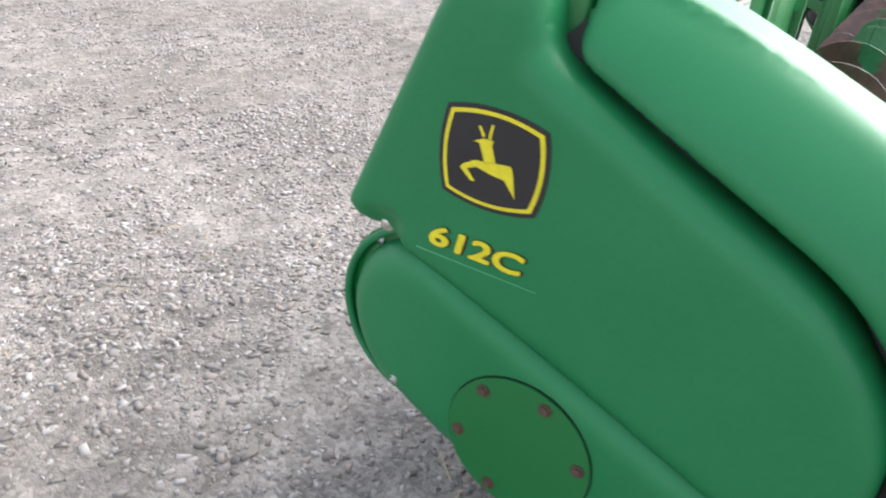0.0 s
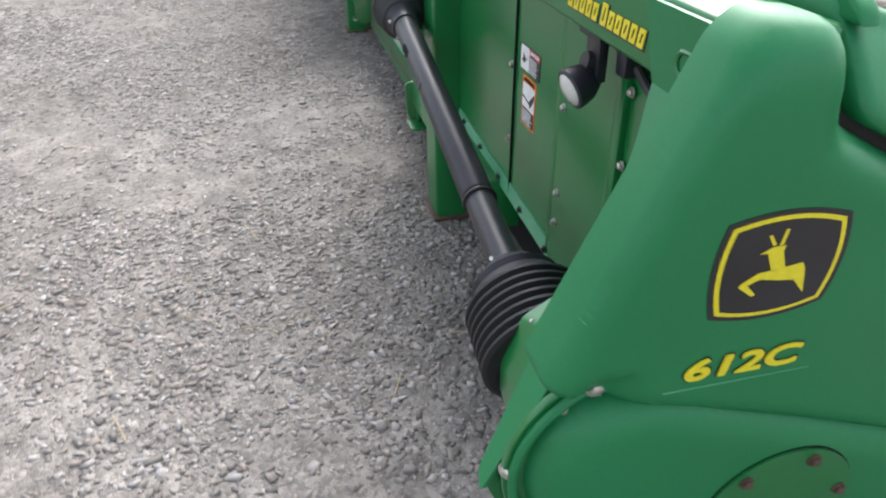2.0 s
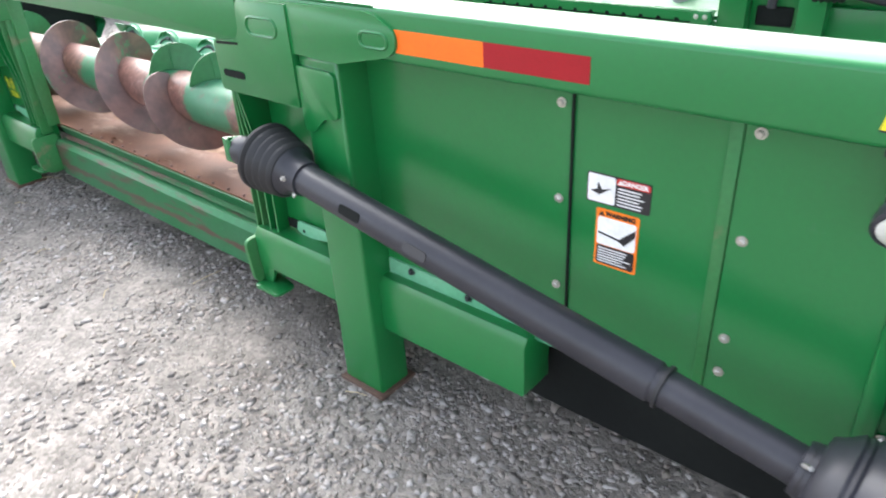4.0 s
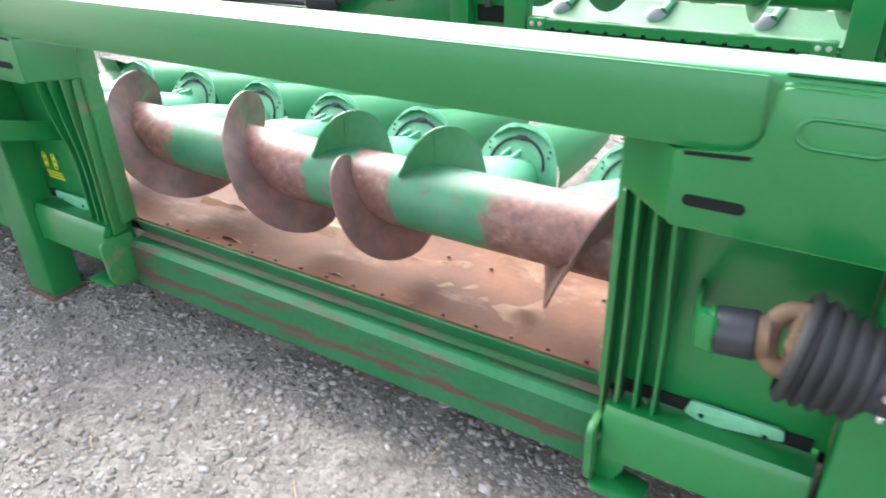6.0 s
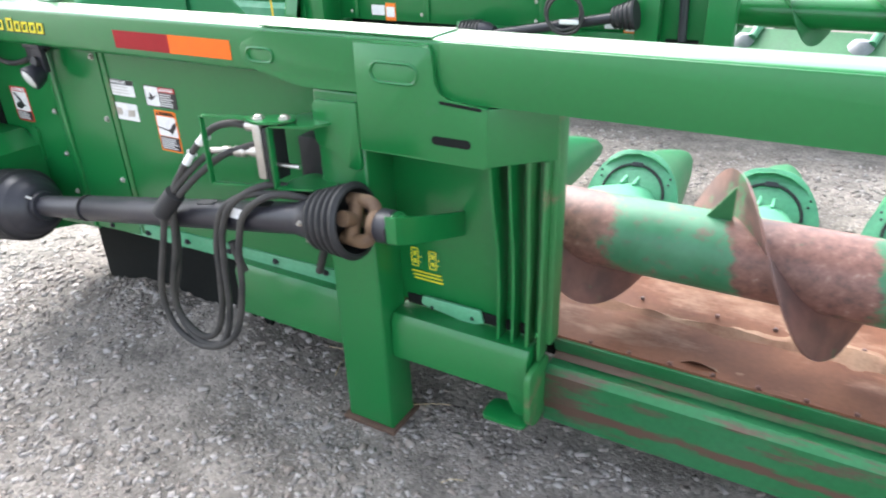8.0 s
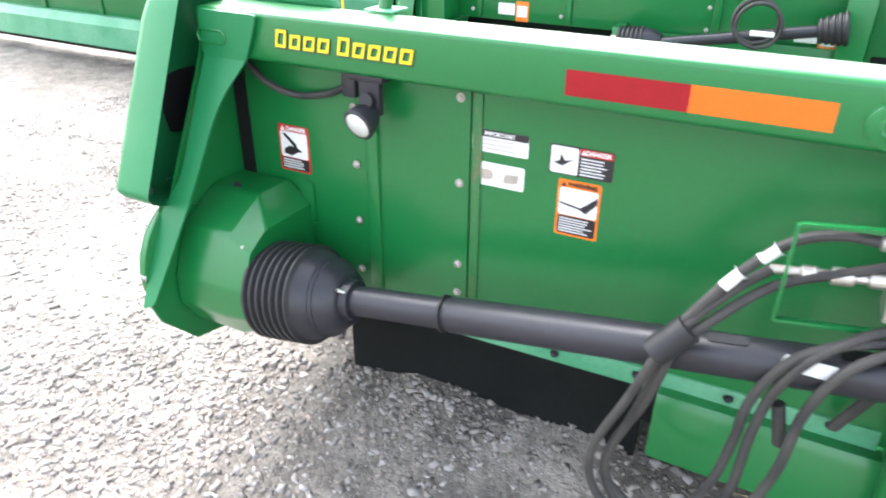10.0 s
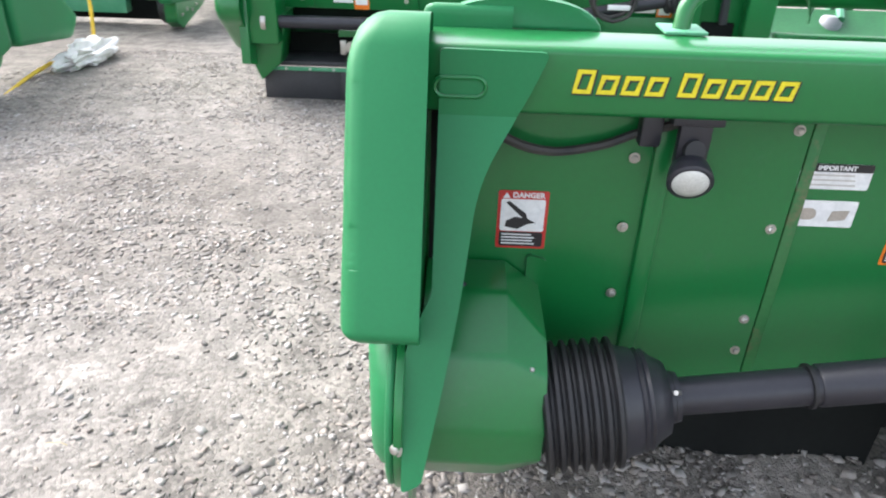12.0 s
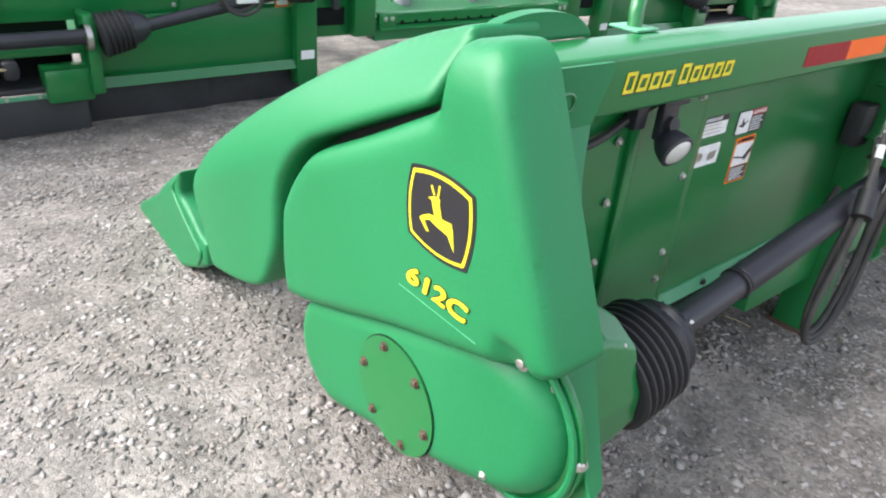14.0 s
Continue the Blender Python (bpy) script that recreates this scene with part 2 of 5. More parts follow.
def ground_material():
    m = bpy.data.materials.new("gravel_ground")
    m.use_nodes = True
    n, l = m.node_tree.nodes, m.node_tree.links
    b = n["Principled BSDF"]
    b.inputs["Roughness"].default_value = 0.92
    b.inputs["Specular IOR Level"].default_value = 0.25
    geo = n.new("ShaderNodeNewGeometry")

    def noise_node(s, d=4):
        k = n.new("ShaderNodeTexNoise")
        k.inputs["Scale"].default_value, k.inputs["Detail"].default_value = s, d
        l.new(geo.outputs["Position"], k.inputs["Vector"])
        return k
    broad, mid = noise_node(0.55, 5), noise_node(7, 6)
    chips = n.new("ShaderNodeTexVoronoi")
    chips.inputs["Scale"].default_value = 75
    l.new(geo.outputs["Position"], chips.inputs["Vector"])
    chips2 = n.new("ShaderNodeTexVoronoi")
    chips2.inputs["Scale"].default_value = 190
    l.new(geo.outputs["Position"], chips2.inputs["Vector"])
    ramp = n.new("ShaderNodeValToRGB")
    e = ramp.color_ramp.elements
    e[0].position, e[0].color = 0.32, (0.165, 0.147, 0.129, 1)
    e[1].position, e[1].color = 0.68, (0.24, 0.219, 0.2, 1)
    l.new(broad.outputs[0], ramp.inputs[0])
    split = n.new("ShaderNodeSeparateColor")
    l.new(chips.outputs["Color"], split.inputs[0])
    tone = n.new("ShaderNodeMapRange")
    tone.inputs["To Min"].default_value, tone.inputs["To Max"].default_value = 0.72, 1.3
    l.new(split.outputs[0], tone.inputs["Value"])
    mul = n.new("ShaderNodeMix")
    mul.data_type, mul.blend_type = "RGBA", "MULTIPLY"
    mul.inputs[0].default_value = 1.0
    l.new(ramp.outputs[0], mul.inputs[6])
    l.new(tone.outputs[0], mul.inputs[7])
    tone2 = n.new("ShaderNodeMapRange")
    tone2.inputs["From Min"].default_value, tone2.inputs["From Max"].default_value = 0.3, 0.7
    tone2.inputs["To Min"].default_value, tone2.inputs["To Max"].default_value = 0.65, 1.3
    l.new(mid.outputs[0], tone2.inputs["Value"])
    mul2 = n.new("ShaderNodeMix")
    mul2.data_type, mul2.blend_type = "RGBA", "MULTIPLY"
    mul2.inputs[0].default_value = 1.0
    l.new(mul.outputs[2], mul2.inputs[6])
    l.new(tone2.outputs[0], mul2.inputs[7])
    l.new(mul2.outputs[2], b.inputs["Base Color"])
    add = n.new("ShaderNodeMath")
    l.new(chips.outputs["Distance"], add.inputs[0])
    l.new(chips2.outputs["Distance"], add.inputs[1])
    bump = n.new("ShaderNodeBump")
    bump.invert = True
    bump.inputs["Strength"].default_value, bump.inputs["Distance"].default_value = 0.55, 0.006
    l.new(add.outputs[0], bump.inputs["Height"])
    l.new(bump.outputs[0], b.inputs["Normal"])
    return m


gravel_ground = ground_material()


# ---- building helpers ----
def part(name, bm, mat, parent=None, label="", angle=35, kind=""):
    """Links a bmesh as one mesh object under a thing or part."""
    bmesh.ops.recalc_face_normals(bm, faces=bm.faces)
    me = bpy.data.meshes.new(name)
    bm.to_mesh(me)
    bm.free()
    me.polygons.foreach_set("use_smooth", [True] * len(me.polygons))
    me.set_sharp_from_angle(angle=radians(angle))
    me.materials.append(mat)
    ob = new(name, me)
    ob.parent = parent
    return tagged(ob, label, kind=kind)


def thing(name, label, category, group="", at=(0, 0, 0)):
    ob = new(name)
    ob.location = at
    ob.empty_display_size = 0.1
    return tagged(ob, label, category, group)


def box(x0, x1, y0, y1, z0, z1, bevel=0.004, bm=None, seg=2):
    bm = bm or bmesh.new()
    x0, x1 = min(x0, x1), max(x0, x1)
    y0, y1 = min(y0, y1), max(y0, y1)
    z0, z1 = min(z0, z1), max(z0, z1)
    m = Matrix.Translation(((x0 + x1) / 2, (y0 + y1) / 2, (z0 + z1) / 2)) @ Matrix.Diagonal((x1 - x0, y1 - y0, z1 - z0, 1))
    made = bmesh.ops.create_cube(bm, size=1, matrix=m)["verts"]
    if bevel:
        edges = {e for v in made for e in v.link_edges}
        bmesh.ops.bevel(bm, geom=list(edges), offset=bevel, segments=seg, affect="EDGES", profile=0.5)
    return bm


AX = {"x": (1, 2, 0), "y": (0, 2, 1), "z": (0, 1, 2)}


def place(axis, u, v, w):
    p = [0, 0, 0]
    i, j, k = AX[axis]
    p[i], p[j], p[k] = u, v, w
    return p


def prism(points, axis, w0, w1, bm=None, bevel=0.0, seg=2):
    """A polygon of (u, v) in the plane across axis, extruded from w0 to w1."""
    bm = bm or bmesh.new()
    a = [bm.verts.new(place(axis, u, v, w0)) for u, v in points]
    b = [bm.verts.new(place(axis, u, v, w1)) for u, v in points]
    k = len(points)
    faces = [bm.faces.new(a), bm.faces.new(b)]
    for i in range(k):
        bm.faces.new((a[i], a[(i + 1) % k], b[(i + 1) % k], b[i]))
    if bevel:
        edges = {e for f in faces for e in f.edges}
        bmesh.ops.bevel(bm, geom=list(edges), offset=bevel, segments=seg, affect="EDGES", profile=0.5)
    return bm


def rounded(points, radius, steps=5):
    """The polygon with its corners rounded; a point may carry its own radius."""
    out = []
    k = len(points)
    for i in range(k):
        p = Vector(points[i][:2])
        r = points[i][2] if len(points[i]) > 2 else radius
        a, b = Vector(points[i - 1][:2]) - p, Vector(points[(i + 1) % k][:2]) - p
        r = min(r, a.length * 0.45, b.length * 0.45)
        if r <= 1e-5:
            out.append((p.x, p.y))
            continue
        s, e = p + a.normalized() * r, p + b.normalized() * r
        for j in range(steps + 1):
            t = j / steps
            q = s * (1 - t) ** 2 + p * 2 * t * (1 - t) + e * t * t
            out.append((q.x, q.y))
    return out


def resample(points, step):
    """The closed polygon with points about every step."""
    out = []
    for i in range(len(points)):
        a, b = Vector(points[i]), Vector(points[(i + 1) % len(points)])
        k = max(1, int((b - a).length / step))
        out += [tuple(a.lerp(b, j / k)) for j in range(k)]
    return out


def area2(points):
    return sum(points[i][0] * points[(i + 1) % len(points)][1] - points[(i + 1) % len(points)][0] * points[i][1] for i in range(len(points)))


def inset(points, d):
    """Closed polygon moved inwards by d along its averaged normals."""
    s = 1 if area2(points) > 0 else -1
    out = []
    k = len(points)
    for i in range(k):
        a, p, b = (Vector(points[(i + j) % k]) for j in (-1, 0, 1))
        t = ((p - a).normalized() + (b - p).normalized())
        if t.length < 1e-6:
            t = b - p
        t.normalize()
        nrm = Vector((-t.y, t.x)) * s
        c = max(0.6, nrm.dot(Vector((-(b - p).normalized().y, (b - p).normalized().x)) * s))
        q = p + nrm * d / c
        out.append((q.x, q.y))
    return out


def inside(px, pz, poly):
    """Which of the points lie in the polygon."""
    r = np.zeros(px.shape, bool)
    k = len(poly)
    for i in range(k):
        (y0, z0), (y1, z1) = poly[i], poly[(i + 1) % k]
        hit = (z0 > pz) != (z1 > pz)
        r ^= hit & (px < (y1 - y0) * (pz - z0) / (z1 - z0 + 1e-12) + y0)
    return r


def edge_distance(px, pz, poly):
    best = np.full(px.shape, 9.0)
    k = len(poly)
    for i in range(k):
        a, b = np.array(poly[i]), np.array(poly[(i + 1) % k])
        d = b - a
        t = np.clip(((px - a[0]) * d[0] + (pz - a[1]) * d[1]) / max(d @ d, 1e-12), 0, 1)
        best = np.minimum(best, np.hypot(px - a[0] - t * d[0], pz - a[1] - t * d[1]))
    return best


def pillow(points, axis, face, back, radius, grid=0.014, shift=None):
    """A moulded cover: the outline stands from back to face with its edge rolled by radius, and the face moved by shift(u, v)."""
    from mathutils import geometry
    sign = 1 if face > back else -1
    poly = resample(points, grid)
    us, vs = [p[0] for p in poly], [p[1] for p in poly]
    gu, gv = np.meshgrid(np.arange(min(us), max(us), grid), np.arange(min(vs), max(vs), grid))
    gu = gu + (np.arange(gu.shape[0]) % 2)[:, None] * grid * 0.5
    gu, gv = gu.ravel(), gv.ravel()
    keep = inside(gu, gv, poly)
    gu, gv = gu[keep], gv[keep]
    keep = edge_distance(gu, gv, poly) > grid * 0.45
    near = [q for k in (0.12, 0.3) for q in inset(poly, radius * k)]
    nu, nv = np.array([q[0] for q in near]), np.array([q[1] for q in near])
    ok = inside(nu, nv, poly)
    nu, nv = nu[ok], nv[ok]
    ok = edge_distance(nu, nv, poly) > radius * 0.08
    us2, vs2 = np.concatenate((gu[keep], nu[ok])), np.concatenate((gv[keep], nv[ok]))
    verts = [Vector(p) for p in poly] + [Vector((float(u), float(v))) for u, v in zip(us2, vs2)]
    edges = [(i, (i + 1) % len(poly)) for i in range(len(poly))]
    out, _, tris, *_ = geometry.delaunay_2d_cdt(verts, edges, [], 1, 1e-5)
    ou, ov = np.array([p[0] for p in out]), np.array([p[1] for p in out])
    d = edge_distance(ou, ov, poly)
    t = np.clip(1 - d / radius, 0, 1)
    drop = radius * (1 - np.sqrt(np.maximum(0, 1 - t * t)))
    bm = bmesh.new()
    made = []
    for u, v, dr in zip(ou, ov, drop):
        w = face - sign * float(dr) + (sign * shift(float(u), float(v)) if shift else 0)
        made.append(bm.verts.new(place(axis, float(u), float(v), w)))
    for f in tris:
        bm.faces.new([made[i] for i in f])
    rim = [e for e in bm.edges if e.is_boundary]
    ext = bmesh.ops.extrude_edge_only(bm, edges=rim)["geom"]
    k = AX[axis][2]
    for v in ext:
        if isinstance(v, bmesh.types.BMVert):
            v.co[k] = back
    return bm


def smooth_path(points, per=8):
    """Catmull-Rom through the points."""
    p = [Vector(q) for q in points]
    p = [p[0] * 2 - p[1]] + p + [p[-1] * 2 - p[-2]]
    out = []
    for i in range(1, len(p) - 2):
        for j in range(per):
            t = j / per
            a, b, c, d = p[i - 1:i + 3]
            out.append(0.5 * (2 * b + (c - a) * t + (2 * a - 5 * b + 4 * c - d) * t * t + (3 * b - 3 * c + d - a) * t ** 3))
    out.append(p[-2])
    return out


def tube(points, radius, sides=10, bm=None, radii=None):
    """A round bar along the points."""
    bm = bm or bmesh.new()
    rings, up = [], Vector((0, 0, 1))
    k = len(points)
    points = [Vector(q) for q in points]
    for i, p in enumerate(points):
        d = (points[min(i + 1, k - 1)] - points[max(i - 1, 0)]).normalized()
        if abs(d.dot(up)) > 0.95:
            up = Vector((0, 1, 0)) if abs(d.y) < 0.9 else Vector((1, 0, 0))
        side = d.cross(up).normalized()
        up = side.cross(d).normalized()
        r = radii[i] if radii else radius
        rings.append([bm.verts.new(p + (side * math.cos(a) + up * math.sin(a)) * r) for a in (2 * math.pi * j / sides for j in range(sides))])
    for r0, r1 in zip(rings, rings[1:]):
        for j in range(sides):
            bm.faces.new((r0[j], r0[(j + 1) % sides], r1[(j + 1) % sides], r1[j]))
    bm.faces.new(rings[0])
    bm.faces.new(rings[-1])
    return bm


def lathe(profile, start, end, sides=28, bm=None):
    """A turned body: profile rows of (way from start towards end in metres, radius)."""
    bm = bm or bmesh.new()
    start = Vector(start)
    d = (Vector(end) - start).normalized()
    side = d.cross(Vector((0, 0, 1)) if abs(d.z) < 0.9 else Vector((0, 1, 0))).normalized()
    up = side.cross(d).normalized()
    rings = []
    for t, r in profile:
        r = max(r, 1e-4)
        rings.append([bm.verts.new(start + d * t + (side * math.cos(a) + up * math.sin(a)) * r) for a in (2 * math.pi * j / sides for j in range(sides))])
    for r0, r1 in zip(rings, rings[1:]):
        for j in range(sides):
            bm.faces.new((r0[j], r0[(j + 1) % sides], r1[(j + 1) % sides], r1[j]))
    bm.faces.new(rings[0])
    bm.faces.new(rings[-1])
    return bm


def bolt(at, normal, size=0.011, bm=None, washer=True):
    """A hexagon bolt head on a washer, facing along normal."""
    bm = bm or bmesh.new()
    at, d = Vector(at), Vector(normal).normalized()
    if washer:
        lathe([(0, size * 1.25), (0.0025, size * 1.25), (0.0026, 0)], at, at + d, 12, bm)
    lathe([(0.002, size * 0.85), (0.008, size * 0.85), (0.010, size * 0.6), (0.0101, 0)], at, at + d, 6, bm)
    return bm


def text_mesh(name, text, size, mat, parent, m, depth=0.0015, bold=0.0):
    """Lettering as a mesh; bold sets copies of it round the first, each a little lower."""
    cu = bpy.data.curves.new(name, "FONT")
    cu.body, cu.size, cu.extrude, cu.align_x, cu.align_y = text, size, depth, "CENTER", "CENTER"
    tmp = bpy.data.objects.new(name, cu)
    scene.collection.objects.link(tmp)
    flat = bpy.data.meshes.new_from_object(tmp.evaluated_get(bpy.context.evaluated_depsgraph_get()))
    bpy.data.objects.remove(tmp)
    bm = bmesh.new()
    for k in range(9 if bold else 1):
        layer = flat.copy()
        a = math.pi * k / 4
        if k:
            layer.transform(Matrix.Translation((bold * math.cos(a), bold * math.sin(a), -0.00005 * k)))
        bm.from_mesh(layer)
        bpy.data.meshes.remove(layer)
    bpy.data.meshes.remove(flat)
    me = bpy.data.meshes.new(name)
    bm.to_mesh(me)
    bm.free()
    me.transform(m)
    me.materials.append(mat)
    ob = new(name, me)
    ob.parent = parent
    return ob


# ---- ground ----
def ground_height(x, y):
    """Gentle swells, flat at the header's feet, with old wheel ridges farther back in the yard."""
    fall = -0.036 * min(max(y - 0.6, 0.0), 12.0)
    if abs(x) > 12 or not -9 < y < 14:
        return fall
    z = 0.022 * noise.noise((x * 0.9, y * 0.9, 0.3)) + 0.012 * noise.noise((x * 2.3, y * 2.3, 1.7))
    near = max(abs(x + 1.4) - 0.25, abs(y - 0.06) - 0.2, 0), max(abs(x - 1.4) - 0.25, abs(y - 0.06) - 0.2, 0)
    z *= min(1, min(near) * 2)
    z += 0.13 * math.exp(-((y - 0.28) / 0.3) ** 2) * min(1.0, max(0.0, (x + 3.0) / 0.4)) * min(1.0, max(0.0, (-1.62 - x) / 0.5)) * (0.8 + 0.5 * noise.noise((x * 3, y * 3, 2.0)))
    back = min(1.0, max(0.0, (-1.7 - y) / 0.8)) if -7.9 < x < 7 else 0.0
    if back:
        bend = y + 0.05 * x * x + 0.3 * noise.noise((x * 0.5, y * 0.5, 7.0))
        z += back * (0.028 * noise.noise((x * 0.5, bend * 4.5, 3.0)) + 0.022 * noise.noise((x * 1.1, bend * 11, 6.0)))
    return z + fall


def ground():
    xs = sorted({-400, -120, -50, -24, -14, 14, 24, 50, 120, 400} | {round(-10 + 0.1 * i, 3) for i in range(201)})
    ys = sorted({-400, -120, -50, -24, -12, 22, 40, 80, 160, 400} | {round(-8 + 0.06 * i, 3) for i in range(135)} | {round(0.25 + 0.25 * i, 3) for i in range(44)})
    grid = [(x, y, ground_height(x, y)) for y in ys for x in xs]
    w = len(xs)
    faces = [(j * w + i, j * w + i + 1, (j + 1) * w + i + 1, (j + 1) * w + i) for j in range(len(ys) - 1) for i in range(w - 1)]
    me = bpy.data.meshes.new("ground")
    me.from_pydata(grid, [], faces)
    me.polygons.foreach_set("use_smooth", [True] * len(faces))
    me.materials.append(gravel_ground)
    return tagged(new("ground", me), "grey limestone gravel yard, packed in wheel tracks", "ground", kind="structure")


ground()


# ---- the corn header: frame ----
header = thing("corn_header", "green twelve row corn header standing on gravel, rear side", "corn header")
BEAM_Z0, BEAM_Z1, BEAM_Y = 1.05, 1.165, 0.135

part("main_beam", box(-3.11, 3.09, 0.0, BEAM_Y, BEAM_Z0, BEAM_Z1, 0.012, seg=3), green, header)
part("centre_beam", prism(rounded([(-1.09, 1.034, 0.02), (1.09, 1.034, 0.02), (1.09, 1.16), (-1.09, 1.16)], 0.006), "y", -0.004, 0.12, bevel=0.003), green, header)


def stadium(cx, cz, w, h, n=7):
    pts = []
    r = h / 2
    for s, a0 in ((1, -90), (-1, 90)):
        pts += [(cx + s * (w / 2 - r) + r * math.cos(radians(a0 + 180 * j / n)), cz + r * math.sin(radians(a0 + 180 * j / n))) for j in range(n + 1)]
    return pts


def ring_bead(cx, cz, w, h, y, s):
    """A pressed bead round an oval hole."""
    pts = [(s * u, y, v) for u, v in stadium(cx, cz, w, h)]
    return tube(pts + [pts[0], pts[1]], 0.004, 6)


def side_frame(s):
    """Hanger, post, bracket, panels and sills of one half; s is the sign of x."""
    X = lambda a: s * a
    P = lambda pts: [(s * u, v) for u, v in pts]
    # hanger plate below the beam beside the opening
    hang = rounded([(0.97, 0.895, 0.012), (1.31, 0.895, 0.004), (1.31, 1.15, 0.004), (1.105, 1.15, 0.02), (1.095, 1.045, 0.03), (0.97, 1.03, 0.004)], 0.004)
    h = part("hanger_plate", prism(P(hang), "y", -0.014, 0.09, bevel=0.003), green, header)
    bm = bmesh.new()
    a = [(0.97, -0.012), (0.853, 0.10), (0.853, 0.16), (0.965, 0.09)]
    prism([(s * u, v) for u, v in a], "z", 0.90, 1.03, bm, bevel=0.002)
    part("hanger_side", bm, green, h)
    part("hanger_slot", prism(P(stadium(1.06 if s < 0 else 1.0425, 0.9465, 0.1, 0.02)), "y", -0.0155, -0.01), dark_void, h)
    part("hanger_gap", prism(P([(0.985, 1.024), (1.085, 1.03), (1.088, 1.037), (0.985, 1.031)]), "y", -0.0155, -0.01), dark_void, h)
    part("hole_bead", ring_bead(1.203, 1.087, 0.124, 0.045, -0.0145, s), green, h)
    # bracket wrapped round the beam over the post
    br = rounded([(1.11, 1.155), (1.11, 1.05), (1.31, 1.033, 0.002), (1.475, 1.028, 0.02), (1.64, 1.062, 0.03), (1.668, 1.08, 0.02), (1.668, 1.12, 0.03), (1.60, 1.155, 0.03)], 0.01)
    b = part("beam_bracket", prism(P(br), "y", -0.009, 0.02, bevel=0.0025), green, header)
    part("hole_bead", ring_bead(1.602, 1.096, 0.085, 0.034, -0.0095, s), green, b)
    top = [(1.11, 0.0), (1.60, 0.0), (1.56, 0.05), (1.11, 0.12)]
    part("bracket_top", prism([(s * u, v) for u, v in top], "z", 1.164, 1.1685, bevel=0.001), green, b)
    # stand post
    w = 0.014 if s > 0 else 0.0
    post = part("stand_post", prism(P([(1.296 + w, 0.012), (1.457 + w, 0.012), (1.458, 1.03), (1.312, 1.03)]), "y", 0.0, 0.125, bevel=0.012, seg=3), green, header)
    lip = rounded([(1.316, 0.838, 0.015), (1.35, 0.835, 0.015), (1.378, 0.862, 0.02), (1.40, 0.88, 0.02), (1.452, 0.885, 0.02), (1.452, 1.002, 0.02), (1.316, 1.006, 0.004)], 0.01)
    part("post_pad", prism(P(lip), "y", -0.011, 0.01, bevel=0.003), green, post)
    part("base_plate", box(X(1.285 + w), X(1.47 + w), -0.012, 0.14, 0.0, 0.014, 0.003), rusty_bolt, post, "rust-brown foot plate")
    # rear panel sheets
    def sheet(x0, x1, y, zl0, zl1):
        return prism(P([(x0, zl0), (x1, zl1), (x1, 1.06), (x0, 1.06)]), "y", y, y + 0.006)
    e = 2.405 if s < 0 else 2.38
    part("rear_panel", sheet(1.45, e + 0.03, 0.096, 0.42, 0.385), green, header)
    part("rear_panel", sheet(e, 2.66, 0.0885, 0.385, 0.37), green, header)
    part("rear_panel", sheet(2.65, 3.14, 0.0925, 0.36, 0.33), green, header)
    part("panel_rib", box(X(2.648), X(2.685), 0.078, 0.1, 0.37, 1.055, 0.007), green, header)
    part("panel_rib", box(X(e - 0.028), X(e - 0.004), 0.090, 0.106, 0.39, 1.055, 0.003), dusty_green, header)
    part("bottom_lip", prism([(0.09, 0.0), (0.098, 0.0), (0.098, -0.05), (0.15, -0.08), (0.15, -0.086), (0.09, -0.054)], "x", X(1.47), X(2.95)), pale_green, header, "pale green bent bottom flange").matrix_basis = \
        Matrix(((1, 0, 0, 0), (0, 1, 0, 0), (-s * 0.05, 0, 1, 0.495), (0, 0, 0, 1)))
    for k in range(7):
        x = 1.56 + 0.2 * k
        part("flange_bolt", bolt((X(x), 0.088, 0.44 - 0.05 * (x - 1.1) + 0.026), (0, -1, -0.3), 0.009), black_plastic, header)
    if s > 0:
        part("panel_seam", box(2.044, 2.05, 0.089, 0.0965, 0.41, 1.055, 0.002), dark_void, header, "dark seam strip")
    for x, zs in ((2.718 if s < 0 else 2.695, (0.946, 0.80, 0.645, 0.5)), (e + 0.024, (1.011, 0.808, 0.592, 0.51))) + (((2.018, (0.998, 0.788, 0.57)),) if s > 0 else ()):
        for z in zs:
            part("panel_bolt", bolt((X(x), 0.0885 if x > 2.1 else 0.096, z), (0, -1, 0), 0.0085), zinc, header)
    # lower sills
    part("outer_sill", prism([(0.045, 0.235), (0.16, 0.235), (0.16, 0.41), (0.06, 0.41), (0.045, 0.385)], "x", X(1.45), X(1.906 if s < 0 else 1.965), bevel=0.006), green, header)
    part("inner_sill", prism([(0.035, 0.262), (0.15, 0.262), (0.15, 0.40), (0.05, 0.40), (0.035, 0.375)], "x", X(0.885), X(1.30), bevel=0.006), green, header)
    # recess behind the hanger
    part("inner_panel", box(X(0.86), X(1.31), 0.115, 0.122, 0.415, 1.05, 0.001), green, header)
    part("jamb", box(X(0.848), X(0.872), 0.10, 0.155, 0.40, 1.02, 0.004), dusty_green, header, "dusty edge plate of the feed opening")
    for k, x in enumerate((0.985, 0.945, 0.905, 0.872)):
        fin = rounded([(0.115, 0.37), (0.115, 0.90), (0.015 + 0.02 * k, 0.90), (0.035 + 0.012 * k, 0.78, 0.1), (0.07, 0.62, 0.1), (0.065, 0.365)], 0.004)
        part("jamb_rib", prism(fin, "x", X(x), X(x - 0.007), bevel=0.001), dusty_green if k > 1 else green, header)
    part("panel_gap", box(X(0.90), X(1.285), 0.1095, 0.114, 0.405, 0.437, 0.001), dark_void, header)
